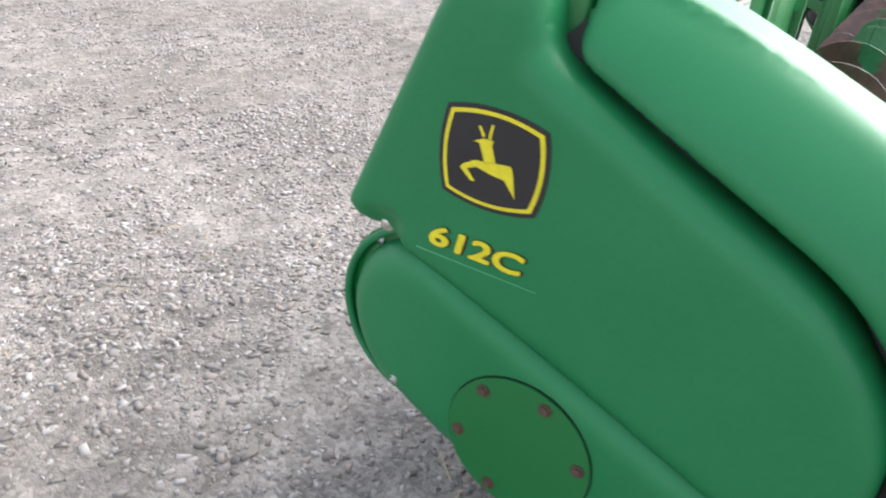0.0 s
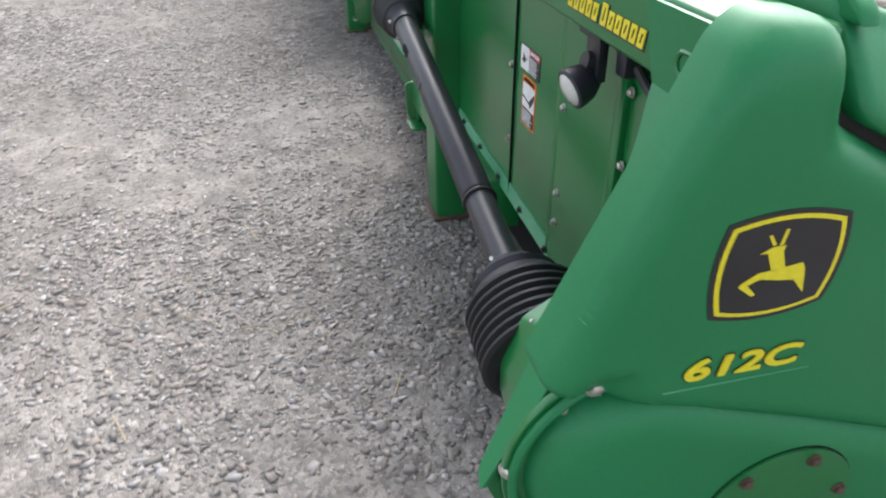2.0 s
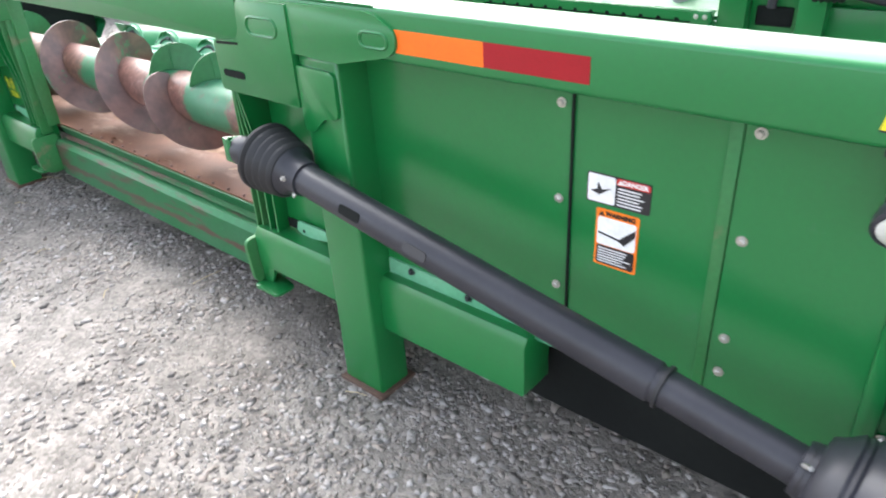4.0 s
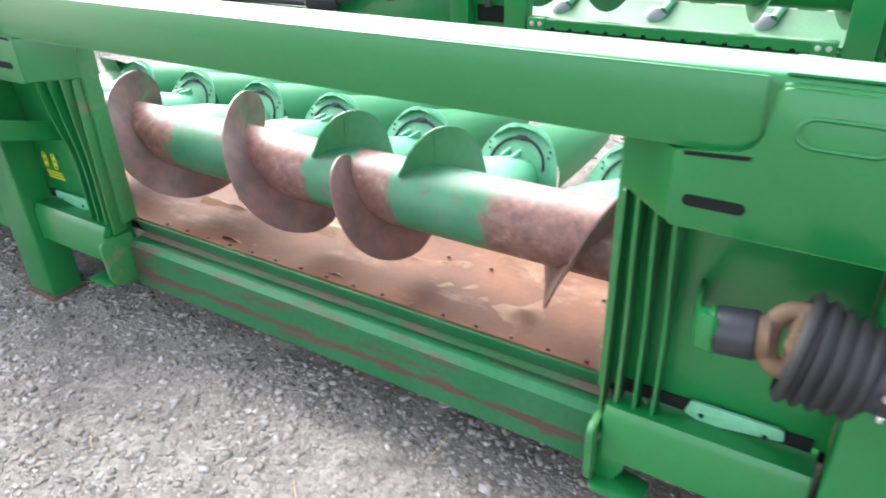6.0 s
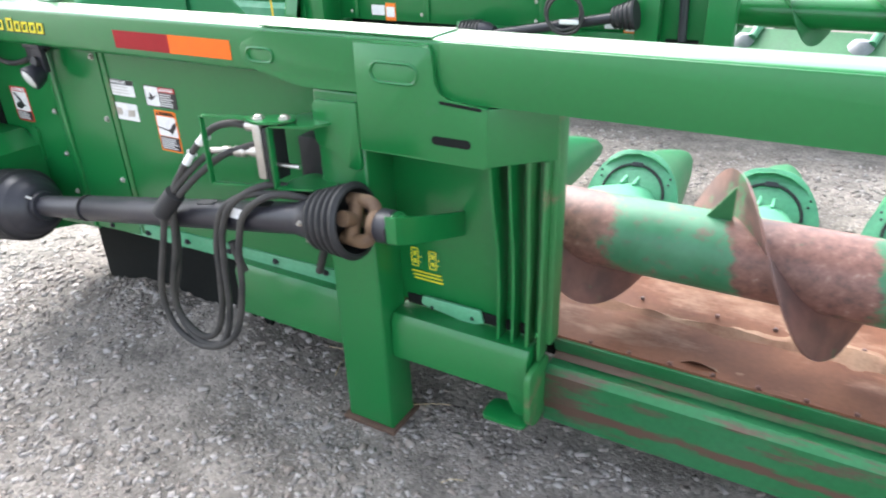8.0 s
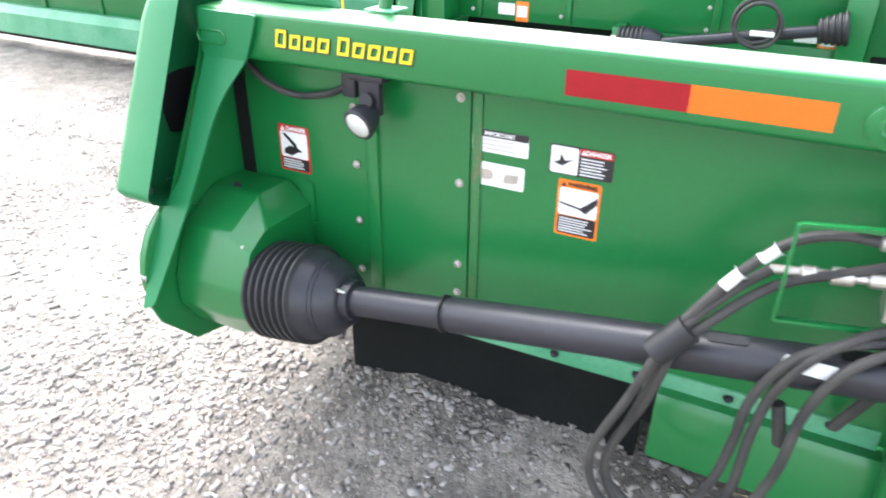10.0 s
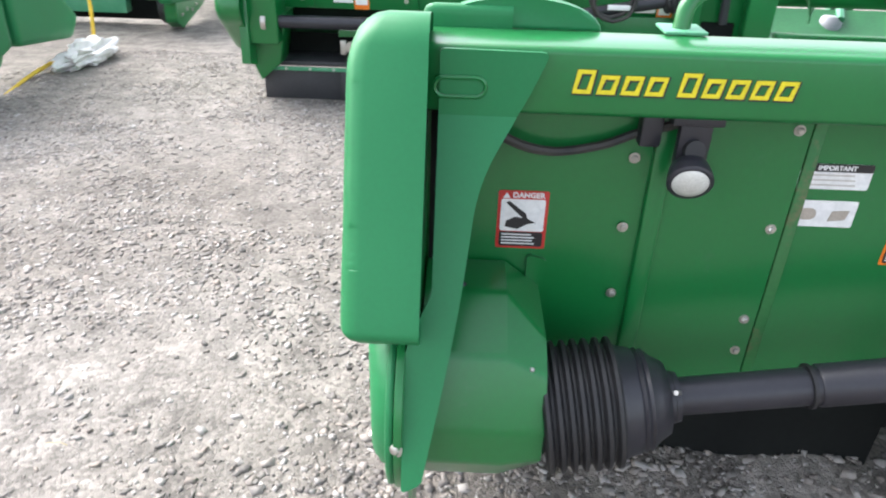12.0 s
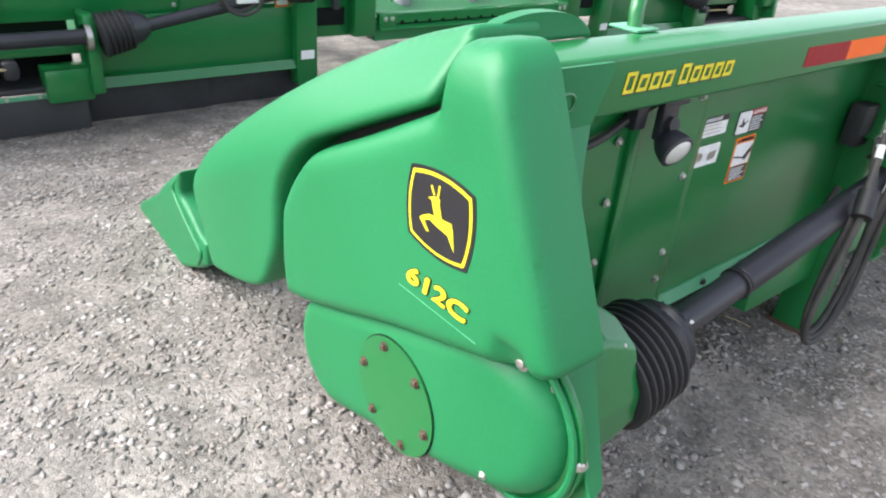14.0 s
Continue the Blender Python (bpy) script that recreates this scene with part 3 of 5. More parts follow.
    dp = part("drain_plate", prism(P(rounded([(1.23, 0.445), (1.235, 0.418), (1.08, 0.395), (1.04, 0.41), (1.05, 0.445)], 0.006)), "y", 0.1, 0.108, bevel=0.001), pale_green, header, "pale green bent drain plate")
    for x in (1.2, 1.075):
        part("plate_hole", lathe([(0, 0.0), (0, 0.006), (0.002, 0.006), (0.002, 0.0)], (X(x), 0.099, 0.415), (X(x), 1, 0.415), 10), dark_void, dp)
    foot = part("latch_foot", prism(rounded([(0.0, 0.36), (0.13, 0.36), (0.13, 0.21), (0.115, 0.175), (0.05, 0.17), (0.01, 0.2)], 0.03), "x", X(0.862), X(0.878), bevel=0.002), dusty_green, header)
    part("foot_plate", prism(rounded([(s * 0.875, 0.0), (s * 1.0, 0.0), (s * 1.0, 0.08), (s * 0.875, 0.1)], 0.018), "z", 0.182, 0.192, bevel=0.002), green, foot)
    part("foot_web", prism(P(rounded([(0.878, 0.19), (0.92, 0.19), (0.94, 0.23), (0.95, 0.28), (0.878, 0.30)], 0.01)), "y", 0.045, 0.055, bevel=0.002), green, foot)
    for z in (0.30, 0.245):
        part("foot_bolt", bolt((X(0.882), 0.06, z), (s, -0.4, 0), 0.012), zinc, foot)
    # end plate, leaning out to the rear at its foot
    u0 = 0.0 if s < 0 else -0.03
    lean = lambda z: -0.012 - 0.5 * max(0.0, 1.05 - z)
    outline = rounded([(3.084, 1.16), (2.905, 1.158, 0.015), (2.945, 1.06, 0.05), (3.012, 0.95, 0.08), (3.038, 0.735, 0.1), (3.09, 0.48, 0.01), (3.125, 0.465), (3.125, 0.69), (3.084, 0.78)], 0.01)
    bm = prism([(s * (u + u0), v) for u, v in outline], "y", 0.0, 0.008)
    bmesh.ops.bisect_plane(bm, geom=bm.verts[:] + bm.edges[:] + bm.faces[:], plane_co=(0, 0, 1.05), plane_no=(0, 0, 1))
    for v in bm.verts:
        v.co.y += lean(v.co.z)
    e = part("end_plate", bm, poly_green, header, angle=15)
    part("hole_bead", ring_bead(3.05 + u0, 1.098, 0.085, 0.032, -0.0125, s), green, e)
    part("end_web", prism([(-0.296, 0.48), (-0.27, 0.41), (-0.17, 0.30), (0.3, 0.2), (0.3, 1.1), (0.02, 1.13), (0.0, 1.05)], "x", X(3.106 + u0), X(3.1135 + u0)), green, header)
    # inner arch behind the beam's end
    arch = [(2.80 + 0.148 * (1 - math.cos(math.pi * j / 16)), 1.16 + 0.055 * math.sin(math.pi * j / 16)) for j in range(17)]
    part("arch_plate", prism(P(arch), "y", 0.145, 0.175, bevel=0.006), poly_green, header)


for s in (-1, 1):
    side_frame(s)

# auger trough and rear sill of the feed opening
trough = [(0.155, 0.40), (0.165, 0.375), (0.24, 0.352), (0.36, 0.345), (0.48, 0.352), (0.60, 0.375), (0.70, 0.42), (0.76, 0.465)]
trough2 = [(y + 0.002, z - 0.008) for y, z in reversed(trough)]
part("trough_floor", prism(trough + trough2, "x", -3.1, 3.1), trough_rust, header, "rust-red dusty auger trough floor")
# paler than the trough: the light on the lip is in its colour
part("trough_lip", prism([(0.76, 0.465), (0.80, 0.475), (0.80, 0.44), (0.775, 0.38), (0.765, 0.38)], "x", -3.1, 3.1), pale_green, header)
part("feed_sill", prism([(0.105, 0.155), (0.15, 0.14), (0.16, 0.15), (0.16, 0.30), (0.155, 0.325), (0.12, 0.328), (0.102, 0.31)], "x", -0.862, 0.862, bevel=0.003), sill_green, header)
part("sill_ledge", prism([(0.155, 0.30), (0.21, 0.335), (0.205, 0.345), (0.15, 0.32)], "x", -0.86, 0.86), grimy_paint, header, "dirt-filled ledge")
part("sill_strip", prism([(0.195, 0.335), (0.17, 0.372), (0.160, 0.392), (0.150, 0.39), (0.165, 0.35), (0.185, 0.325)], "x", -0.86, 0.86, bevel=0.0015), sill_green, header)


def trough_height(y):
    for (y0, z0), (y1, z1) in zip(trough, trough[1:]):
        if y0 <= y <= y1:
            return z0 + (z1 - z0) * (y - y0) / (y1 - y0)
    return trough[-1][1]


# drifts of chaff dust lying in the trough
bm = bmesh.new()
drift = []
for j in range(19):
    y = 0.25 + 0.022 * j
    row = []
    for i in range(171):
        x = -0.85 + 0.01 * i
        h = 0.05 * max(0.0, 0.5 - abs(noise.noise((x * 1.7 + 3, y * 4.5, 1.0))) * 2.2) - 0.012 + 0.026 * noise.noise((x * 2.6, y * 7, 2.0)) + 0.012 * noise.noise((x * 9, y * 16, 5.0)) + 0.012 * math.sin((y - 0.25) / 0.4 * math.pi) + 0.008 * noise.noise((x * 21, y * 30, 8.0)) - 0.012
        row.append(bm.verts.new((x, y, trough_height(y) + max(-0.004, h))))
    drift.append(row)
for r0, r1 in zip(drift, drift[1:]):
    for i in range(170):
        bm.faces.new((r0[i], r0[i + 1], r1[i + 1], r1[i]))
part("chaff_drift", bm, dust, header, "pale chaff dust lying in drifts")
for k in range(16):
    part("floor_bolt", bolt((-0.78 + 0.104 * k, 0.215, 0.359), (0, -0.2, 1), 0.007, washer=False), flight_paint, header)
for k in range(9):
    part("floor_bolt", bolt((-0.72 + 0.18 * k + 0.03 * (k % 2), 0.50, 0.357), (0, -0.15, 1), 0.007, washer=False), flight_paint, header)
# near-black box and sheets put the shade under the frame into colour
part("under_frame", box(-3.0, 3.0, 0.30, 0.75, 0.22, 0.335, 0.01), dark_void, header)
part("underside_shade_sheet", box(-2.85, -1.95, 0.20, 0.22, 0.05, 0.42, 0.003), dark_void, header)
part("underside_shade_sheet", box(-1.95, -1.5, 0.20, 0.22, 0.2, 0.42, 0.003), dark_void, header)
part("underside_shade_sheet", box(1.5, 2.85, 0.20, 0.22, 0.10, 0.42, 0.003), dark_void, header)

# ---- auger ----
auger = thing("auger", "worn green and rust-red cross auger lying in its trough", "auger", at=(0, 0.39, 0.613))
AR, FR = 0.101, 0.21
part("tube", lathe([(0, 0.0), (0, AR), (5.8, AR), (5.8, 0.0)], (-2.9, 0, 0), (2.9, 0, 0), 40), auger_paint, auger)


def flight(x0, x1, a0, turns, hand, taper=(True, True)):
    """A helical blade round the tube from x0 to x1."""
    bm = bmesh.new()
    k = max(10, int(44 * turns))
    rows = []
    for j in range(k + 1):
        t = j / k
        a = a0 + hand * 2 * math.pi * turns * t
        x = x0 + (x1 - x0) * t
        grow = min(1.0, (t * turns / 0.14 if taper[0] else 1), ((1 - t) * turns / 0.14 if taper[1] else 1))
        r = AR + (FR - AR) * max(0.06, math.sin(grow * math.pi / 2))
        c, sn = math.cos(a), math.sin(a)
        ring = []
        for rr, dx in ((AR - 0.004, 0.0035), (r, 0.003), (r, -0.003), (AR - 0.004, -0.0035)):
            ring.append(bm.verts.new((x + dx, rr * c, rr * sn)))
        rows.append(ring)
    for r0, r1 in zip(rows, rows[1:]):
        for i in range(3):
            bm.faces.new((r0[i], r1[i], r1[i + 1], r0[i + 1]))
    bm.faces.new(rows[0]), bm.faces.new(rows[-1])
    return bm


# feeding flights wind in from both ends; short paddles stand at the middle
def helix(name, mat, label, x0, a0, pitch, d0, d1, taper, hand=1):
    """A blade that passes angle a0 (degrees) at x0, from d0 to d1 degrees of turn."""
    at = lambda d: x0 + hand * pitch * (d - a0) / 360
    part(name, flight(at(d0), at(d1), radians(d0), (d1 - d0) / 360, 1, taper), mat, auger, label)


RUBBED = "rubbed brown steel flighting"
PADDLE = "dark green paddle plate between the flightings"
helix("flight", flight_green, "dark green flighting", -0.496, 90, 0.57, -1500, -600, (True, False))
helix("flight", flight_paint, RUBBED, -0.496, 90, 0.57, -600, 312, (False, True))
helix("paddle", flight_green, PADDLE, -0.065, 80, 0.62, 25, 130, (True, True), -1)
helix("flight", flight_paint, RUBBED, -0.015, 125, 0.4, 112, 318, (True, True))
helix("paddle", flight_green, PADDLE, 0.25, 80, 0.62, 20, 130, (True, True), -1)
helix("flight", flight_green, "dark green flighting", 0.586, 270, 0.52, -1290, -330, (True, False), -1)
helix("flight", flight_paint, RUBBED, 0.586, 270, 0.52, -330, 285, (False, True), -1)
for x, a, w in ((-0.075, 88, -0.045), (0.238, 88, -0.045), (-0.505, 100, -0.06)):
    bm = bmesh.new()
    c, sn = math.cos(radians(a)), math.sin(radians(a))
    pts = [(x + 0.004, AR - 0.005), (x + w, AR - 0.005), (x + 0.004, FR - 0.015)]
    v = [[bm.verts.new((px, r * c + e * sn, r * sn - e * c)) for px, r in pts] for e in (-0.003, 0.003)]
    bm.faces.new(v[0]), bm.faces.new(v[1])
    for i in range(3):
        bm.faces.new((v[0][i], v[0][(i + 1) % 3], v[1][(i + 1) % 3], v[1][i]))
    part("stiffener", bm, flight_green, auger, "green welded stiffener")


# ---- end shields ----
COVER = rounded([(-0.232, 0.735, 0.015), (-0.034, 1.178, 0.07), (0.0, 1.204, 0.05), (0.102, 1.188, 0.04), (0.12, 1.068, 0.035), (0.353, 0.943, 0.1), (0.572, 0.836, 0.1),
                 (0.69, 0.695, 0.12), (0.698, 0.50, 0.06), (0.678, 0.397, 0.03), (0.56, 0.43, 0.05), (0.21, 0.573, 0.1), (-0.10, 0.678, 0.05), (-0.207, 0.712, 0.012)], 0.03)
HOOD = rounded([(0.150, 1.197, 0.025), (0.32, 1.142, 0.15), (0.60, 1.018, 0.2), (0.90, 0.852, 0.2), (1.20, 0.665, 0.1), (1.35, 0.57, 0.04), (1.46, 0.445, 0.03), (1.385, 0.34, 0.05), (1.30, 0.27, 0.04), (1.255, 0.185, 0.03),
                (1.117, 0.225, 0.06), (0.92, 0.29, 0.08), (0.82, 0.345, 0.06), (0.724, 0.52, 0.08), (0.715, 0.697, 0.1), (0.591, 0.851, 0.1), (0.369, 0.960, 0.1), (0.151, 1.065, 0.035)], 0.03)
SNOUT = rounded([(1.605, 0.395, 0.02), (1.86, 0.24, 0.08), (1.97, 0.155, 0.05), (2.31, -0.03, 0.03), (2.32, -0.075, 0.02), (1.88, -0.085, 0.05), (1.73, -0.075, 0.04), (1.48, 0.05, 0.02), (1.39, 0.108, 0.015), (1.378, 0.20, 0.015), (1.45, 0.205, 0.02), (1.535, 0.25, 0.03), (1.64, 0.285, 0.03)], 0.02)


def capsule(a, ra, b, rb, n=14):
    """Outline of two circles joined."""
    a, b = Vector(a), Vector(b)
    ang = math.atan2(b.y - a.y, b.x - a.x)
    pts = [(b.x + rb * math.cos(ang - math.pi / 2 + math.pi * j / n), b.y + rb * math.sin(ang - math.pi / 2 + math.pi * j / n)) for j in range(n + 1)]
    return pts + [(a.x + ra * math.cos(ang + math.pi / 2 + math.pi * j / n), a.y + ra * math.sin(ang + math.pi / 2 + math.pi * j / n)) for j in range(n + 1)]


def end_shield(s):
    X = lambda a: s * a
    at = (-3.15, -0.013, 0.010) if s < 0 else (3.125, -0.010, -0.006)
    FACE = 3.232 if s < 0 else 3.2
    side = thing("end_shield", "smooth green moulded end shield with black and yellow badge", "end shield", "end shields", at)
    base = Matrix.Translation((-X(3.15), 0, 0))

    def sub(name, bm, mat, parent=None, label="", angle=40):
        ob = part(name, bm, mat, parent or side, label, angle)
        ob.data.transform(base)
        return ob
    groove = [Vector(q) for q in ((0.122, 1.19), (0.128, 1.073), (0.36, 0.953), (0.58, 0.845), (0.70, 0.70))]

    def roll_in(y, z):
        q = Vector((y, z))
        d = 1.0
        for a, b in zip(groove, groove[1:]):
            t = max(0.0, min(1.0, (q - a).dot(b - a) / (b - a).length_squared))
            d = min(d, (q - a.lerp(b, t)).length)
        dent = -0.02 * max(0.0, min(1.0, 1.6 - abs(y + 0.138) / 0.03)) * max(0.0, min(1.0, 1.6 - abs(z - 0.712) / 0.026))
        return dent - 0.026 * max(0.0, 1 - d / 0.075) ** 2 - 0.03 * max(0.0, 1 - max(0.0, 1.2 - z) / 0.09) ** 2
    sub("cover", pillow(COVER, "x", X(FACE), X(3.1), 0.034, shift=roll_in), poly_green)
    top_line = lambda y: 1.205 - 0.08 * max(y, 0.0) - 0.30 * max(y, 0.0) ** 1.5
    lean_in = lambda y, z: -0.108 * max(0.0, 1 - max(0.0, top_line(y) - z) / 0.21) ** 2 - 0.03 * max(0.0, (y - 0.95) / 0.45) ** 2
    sub("hood", pillow(HOOD, "x", X(FACE - 0.002), X(2.96), 0.022, 0.011, shift=lean_in), poly_green)
    sub("snout", pillow(SNOUT, "x", X(FACE - 0.047), X(2.99), 0.018, 0.012, shift=lambda y, z: -0.035 * max(0.0, (y - 1.45) / 0.85)), poly_green)
    sub("snout_rim", tube(smooth_path([(X(FACE - 0.066), 1.635, 0.36), (X(FACE - 0.058), 1.70, 0.285), (X(FACE - 0.052), 1.60, 0.225), (X(FACE - 0.048), 1.485, 0.17), (X(FACE - 0.046), 1.43, 0.14), (X(FACE - 0.05), 1.48, 0.075)]), 0.01, 8), poly_green)
    # black strip along the groove stands in for the shade under the hood
    line = [(0.135, 1.10), (0.14, 1.07), (0.37, 0.968), (0.595, 0.86), (0.722, 0.705), (0.727, 0.51), (0.71, 0.42)]
    band = [(y + 0.02, z + 0.02) for y, z in line] + [(y - 0.02, z - 0.02) for y, z in reversed(line)]
    sub("seal", prism(band, "x", X(3.09), X(3.125)), black_rubber, label="black strip put in for the shade in the gap")
    # near-black backing plate added so that the gap reads as shaded
    sub("dark_gap_backing", prism(rounded([(0.1, 1.12), (0.6, 0.93), (1.3, 0.55), (1.42, 0.5), (1.4, 0.2), (0.8, 0.36), (0.1, 0.6)], 0.03), "x", X(3.06), X(3.10)), dark_void)
    # pressed recess with its bolt at the cover's lower rear corner
    sub("cover_bolt", bolt((X(FACE - 0.031), -0.146, 0.708), (s, 0, 0), 0.0125), zinc)
    # chain case below
    case = sub("chain_case", pillow(capsule((-0.065, 0.515), 0.172, (0.495, 0.305), 0.163), "x", X(3.212), X(3.14), 0.06, shift=lambda y, z: -0.035 * max(0.0, min(1.0, (0.04 - y) / 0.28)) ** 1.5), poly_green)
    sub("case_flange", prism(resample(capsule((-0.065, 0.515), 0.20, (0.495, 0.305), 0.175), 0.04), "x", X(3.125), X(3.14), bevel=0.002), green)
    arc = [(X(3.148), -0.065 + 0.187 * math.cos(radians(a)), 0.515 + 0.187 * math.sin(radians(a))) for a in range(110, 262, 8)]
    sub("case_bead", tube(arc, 0.008, 8), poly_green, case)
    ring = lambda r: [(0.19 + r * math.cos(2 * math.pi * j / 40), 0.396 + r * math.sin(2 * math.pi * j / 40)) for j in range(40)]
    sub("cover_groove", prism(ring(0.1425), "x", X(3.2), X(3.2132)), dark_void, case)
    rc = sub("round_cover", prism(ring(0.14), "x", X(3.2), X(3.217), bevel=0.003), green, label="flat green round inspection cover")
    for k in range(6):
        a = radians(10 + 60 * k)
        sub("cover_bolt", bolt((X(3.217), 0.19 + 0.118 * math.cos(a), 0.396 + 0.118 * math.sin(a)), (s, 0, 0), 0.010), rusty_bolt, rc)
    for y, z in ((-0.18, 0.648), (-0.256, 0.527)):
        sub("flange_bolt", bolt((X(3.135), y, z), (s * 0.6, -0.8, 0.2), 0.012), zinc, case)
    sub("case_bolt", bolt((X(3.195), -0.09, 0.392), (s, -0.2, -0.5), 0.010), zinc, case)
    # badge: black shield with a yellow border and a plain leaping shape
    def badge_outline(k):
        cy, cz, w, h = 0.064, 0.897, 0.083 * k, 0.073 * k
        pts = []
        for (u0, v0), (u1, v1), bow in (((-0.93, -0.92), (0.97, -0.88), 0.17), ((0.97, -0.88), (1.0, 0.86), 0.12), ((1.0, 0.86), (-0.96, 0.92), 0.17), ((-0.96, 0.92), (-0.93, -0.92), 0.12)):
            for j in range(8):
                t = j / 8
                u, v = u0 + (u1 - u0) * t, v0 + (v1 - v0) * t
                nu, nv = (v1 - v0), -(u1 - u0)
                ln = math.hypot(nu, nv)
                q = bow * 4 * t * (1 - t)
                pts.append((cy + (u + nu / ln * q) * w, cz + (v + nv / ln * q) * h))
        return pts
    badge = sub("badge", prism(badge_outline(1.06), "x", X(FACE - 0.002), X(FACE + 0.0012)), black_vinyl, label="black and yellow shield-shaped badge")
    sub("border", prism(badge_outline(0.97), "x", X(FACE), X(FACE + 0.0022)), yellow, badge, "yellow border")
    sub("field", prism(badge_outline(0.89), "x", X(FACE), X(FACE + 0.0032)), black_vinyl, badge)
    flip = 1 if s > 0 else -1
    bm = bmesh.new()
    shapes = ([(-0.62, -0.30), (-0.35, -0.12), (0.0, -0.08), (0.45, -0.02), (0.52, -0.16), (0.62, -0.72), (0.36, -0.38), (0.05, -0.34), (-0.3, -0.26), (-0.5, -0.36), (-0.3, -0.6), (-0.38, -0.62), (-0.66, -0.38)],
              [(-0.12, -0.12), (-0.28, 0.3), (-0.42, 0.3), (-0.2, 0.42), (0.02, 0.42), (0.0, 0.3), (0.12, -0.06)],
              [(-0.22, 0.44), (-0.34, 0.66), (-0.29, 0.68), (-0.17, 0.48)], [(-0.1, 0.44), (-0.06, 0.76), (0.0, 0.76), (-0.04, 0.44)])
    for sh in shapes:
        prism([(0.064 + flip * u * 0.078, 0.9 + v * 0.07) for u, v in sh], "x", X(FACE), X(FACE + 0.0042), bm)
    sub("emblem", bm, yellow, badge, "plain yellow emblem shape")
    yt, zt = 0.055, (0.744 if s < 0 else 0.738)
    m = base @ Matrix.Translation((X(FACE + 0.003), yt, zt)) @ Matrix.Rotation(radians(90) * s, 4, "Z") @ Matrix.Rotation(radians(90), 4, "X") @ Matrix.Diagonal((1.62, 1, 1, 1))
    m0 = base @ Matrix.Translation((X(FACE + 0.0012), yt + 0.001, zt - 0.0005)) @ Matrix.Rotation(radians(90) * s, 4, "Z") @ Matrix.Rotation(radians(90), 4, "X") @ Matrix.Diagonal((1.62, 1, 1, 1))
    tilt = Matrix(((1, 0.12, 0, 0), (0, 1, 0, 0), (0, 0, 1, 0), (0, 0, 0, 1)))
    text_mesh("model_number_shadow", "612C", 0.05, black_vinyl, side, m0 @ tilt, 0.0006, 0.0032)
    text_mesh("model_number", "612C", 0.05, yellow, side, m @ tilt, 0.0012, 0.0015)
    sub("number_line", prism([(yt - 0.115, 0.703), (yt + 0.115, 0.703), (yt + 0.115, 0.705), (yt - 0.115, 0.705)], "x", X(FACE - 0.001), X(FACE + 0.001)), pale_green)
    return side


for s in (-1, 1):
    end_shield(s)


# ---- gear housings and drive shafts ----
def gear_housing(s):
    X = lambda a: s * a
    bm = bmesh.new()
    a = rounded([(-0.15, 0.355), (-0.205, 0.44), (-0.205, 0.52), (-0.15, 0.65), (-0.03, 0.715), (0.09, 0.715), (0.09, 0.35)], 0.012)
    b = rounded([(-0.15, 0.39), (-0.20, 0.45), (-0.20, 0.52), (-0.165, 0.62), (-0.10, 0.66), (0.09, 0.66), (0.09, 0.38)], 0.012)
    va = [bm.verts.new((X(3.10), y, z)) for y, z in a]
    vm = [bm.verts.new((X(2.945), y, z)) for y, z in a]
    vb = [bm.verts.new((X(2.872), y, z)) for y, z in b]
    for r0, r1 in ((va, vm), (vm, vb)):
        for i in range(len(a)):
            bm.faces.new((r0[i], r0[(i + 1) % len(a)], r1[(i + 1) % len(a)], r1[i]))
    bm.faces.new(va), bm.faces.new(vb)
    g = part("gear_housing", bm, green, header, angle=12)
    for y, z, x in ((-0.14, 0.615, 2.90), (-0.10, 0.63, 2.895)):
        part("housing_bolt", bolt((X(x), y - 0.012, z + 0.01), (0, -0.6, 0.7), 0.006), zinc, g)
    part("grip_bracket", tube(smooth_path([(X(3.06), 0.06, 0.66), (X(3.05), 0.0, 0.71), (X(3.02), -0.01, 0.70), (X(3.015), 0.03, 0.66)]), 0.011, 8), black_plastic, header)
    part("clip_plate", prism(rounded([(s * 2.90, 0.60), (s * 2.86, 0.60), (s * 2.86, 0.72), (s * 2.90, 0.73)], 0.01), "y", 0.082, 0.094), green, header)


def bellows(p, q, r0, r1, folds, hollow=False):
    """A ribbed rubber boot from p to q."""
    length = (Vector(q) - Vector(p)).length
    prof = [(0, r0 * 0.55), (0.002, r0 * 0.93)]
    for k in range(folds):
        for u, w in ((0.1, 0.90), (0.35, 1.0), (0.65, 1.0), (0.9, 0.90)):
            t = (k + u) / folds
            prof.append((t * length, (r0 + (r1 - r0) * t) * w))
    prof.append((length, r1 * 0.88))
    if hollow:
        prof += [(length, r1 * 0.82), (length * 0.6, r1 * 0.8), (length * 0.15, r0 * 0.6)]
    return lathe(prof, p, q, 36)


def drive_shaft(s):
    X = lambda a: s * a
    J, K, C = (1.275, 0.068, 0.04) if s < 0 else (1.205, 0.05, 0.062)
    ax = lambda a: Vector((X(a), -0.097, 0.727 - 0.161 * (a - 1.395)) if s < 0 else (X(a), -0.075 - 0.02 * (a - 1.39), 0.732 - 0.160 * (a - 1.39)))
    sh = thing("drive_shaft", "black guarded telescopic drive shaft with ribbed rubber boots", "drive shaft", "drive shafts", ax(2.0))
    base = Matrix.Translation(-ax(2.0))

    def sub(name, bm, mat, parent=None, label=""):
        ob = part(name, bm, mat, parent or sh, label, 50)
        ob.data.transform(base)
        return ob
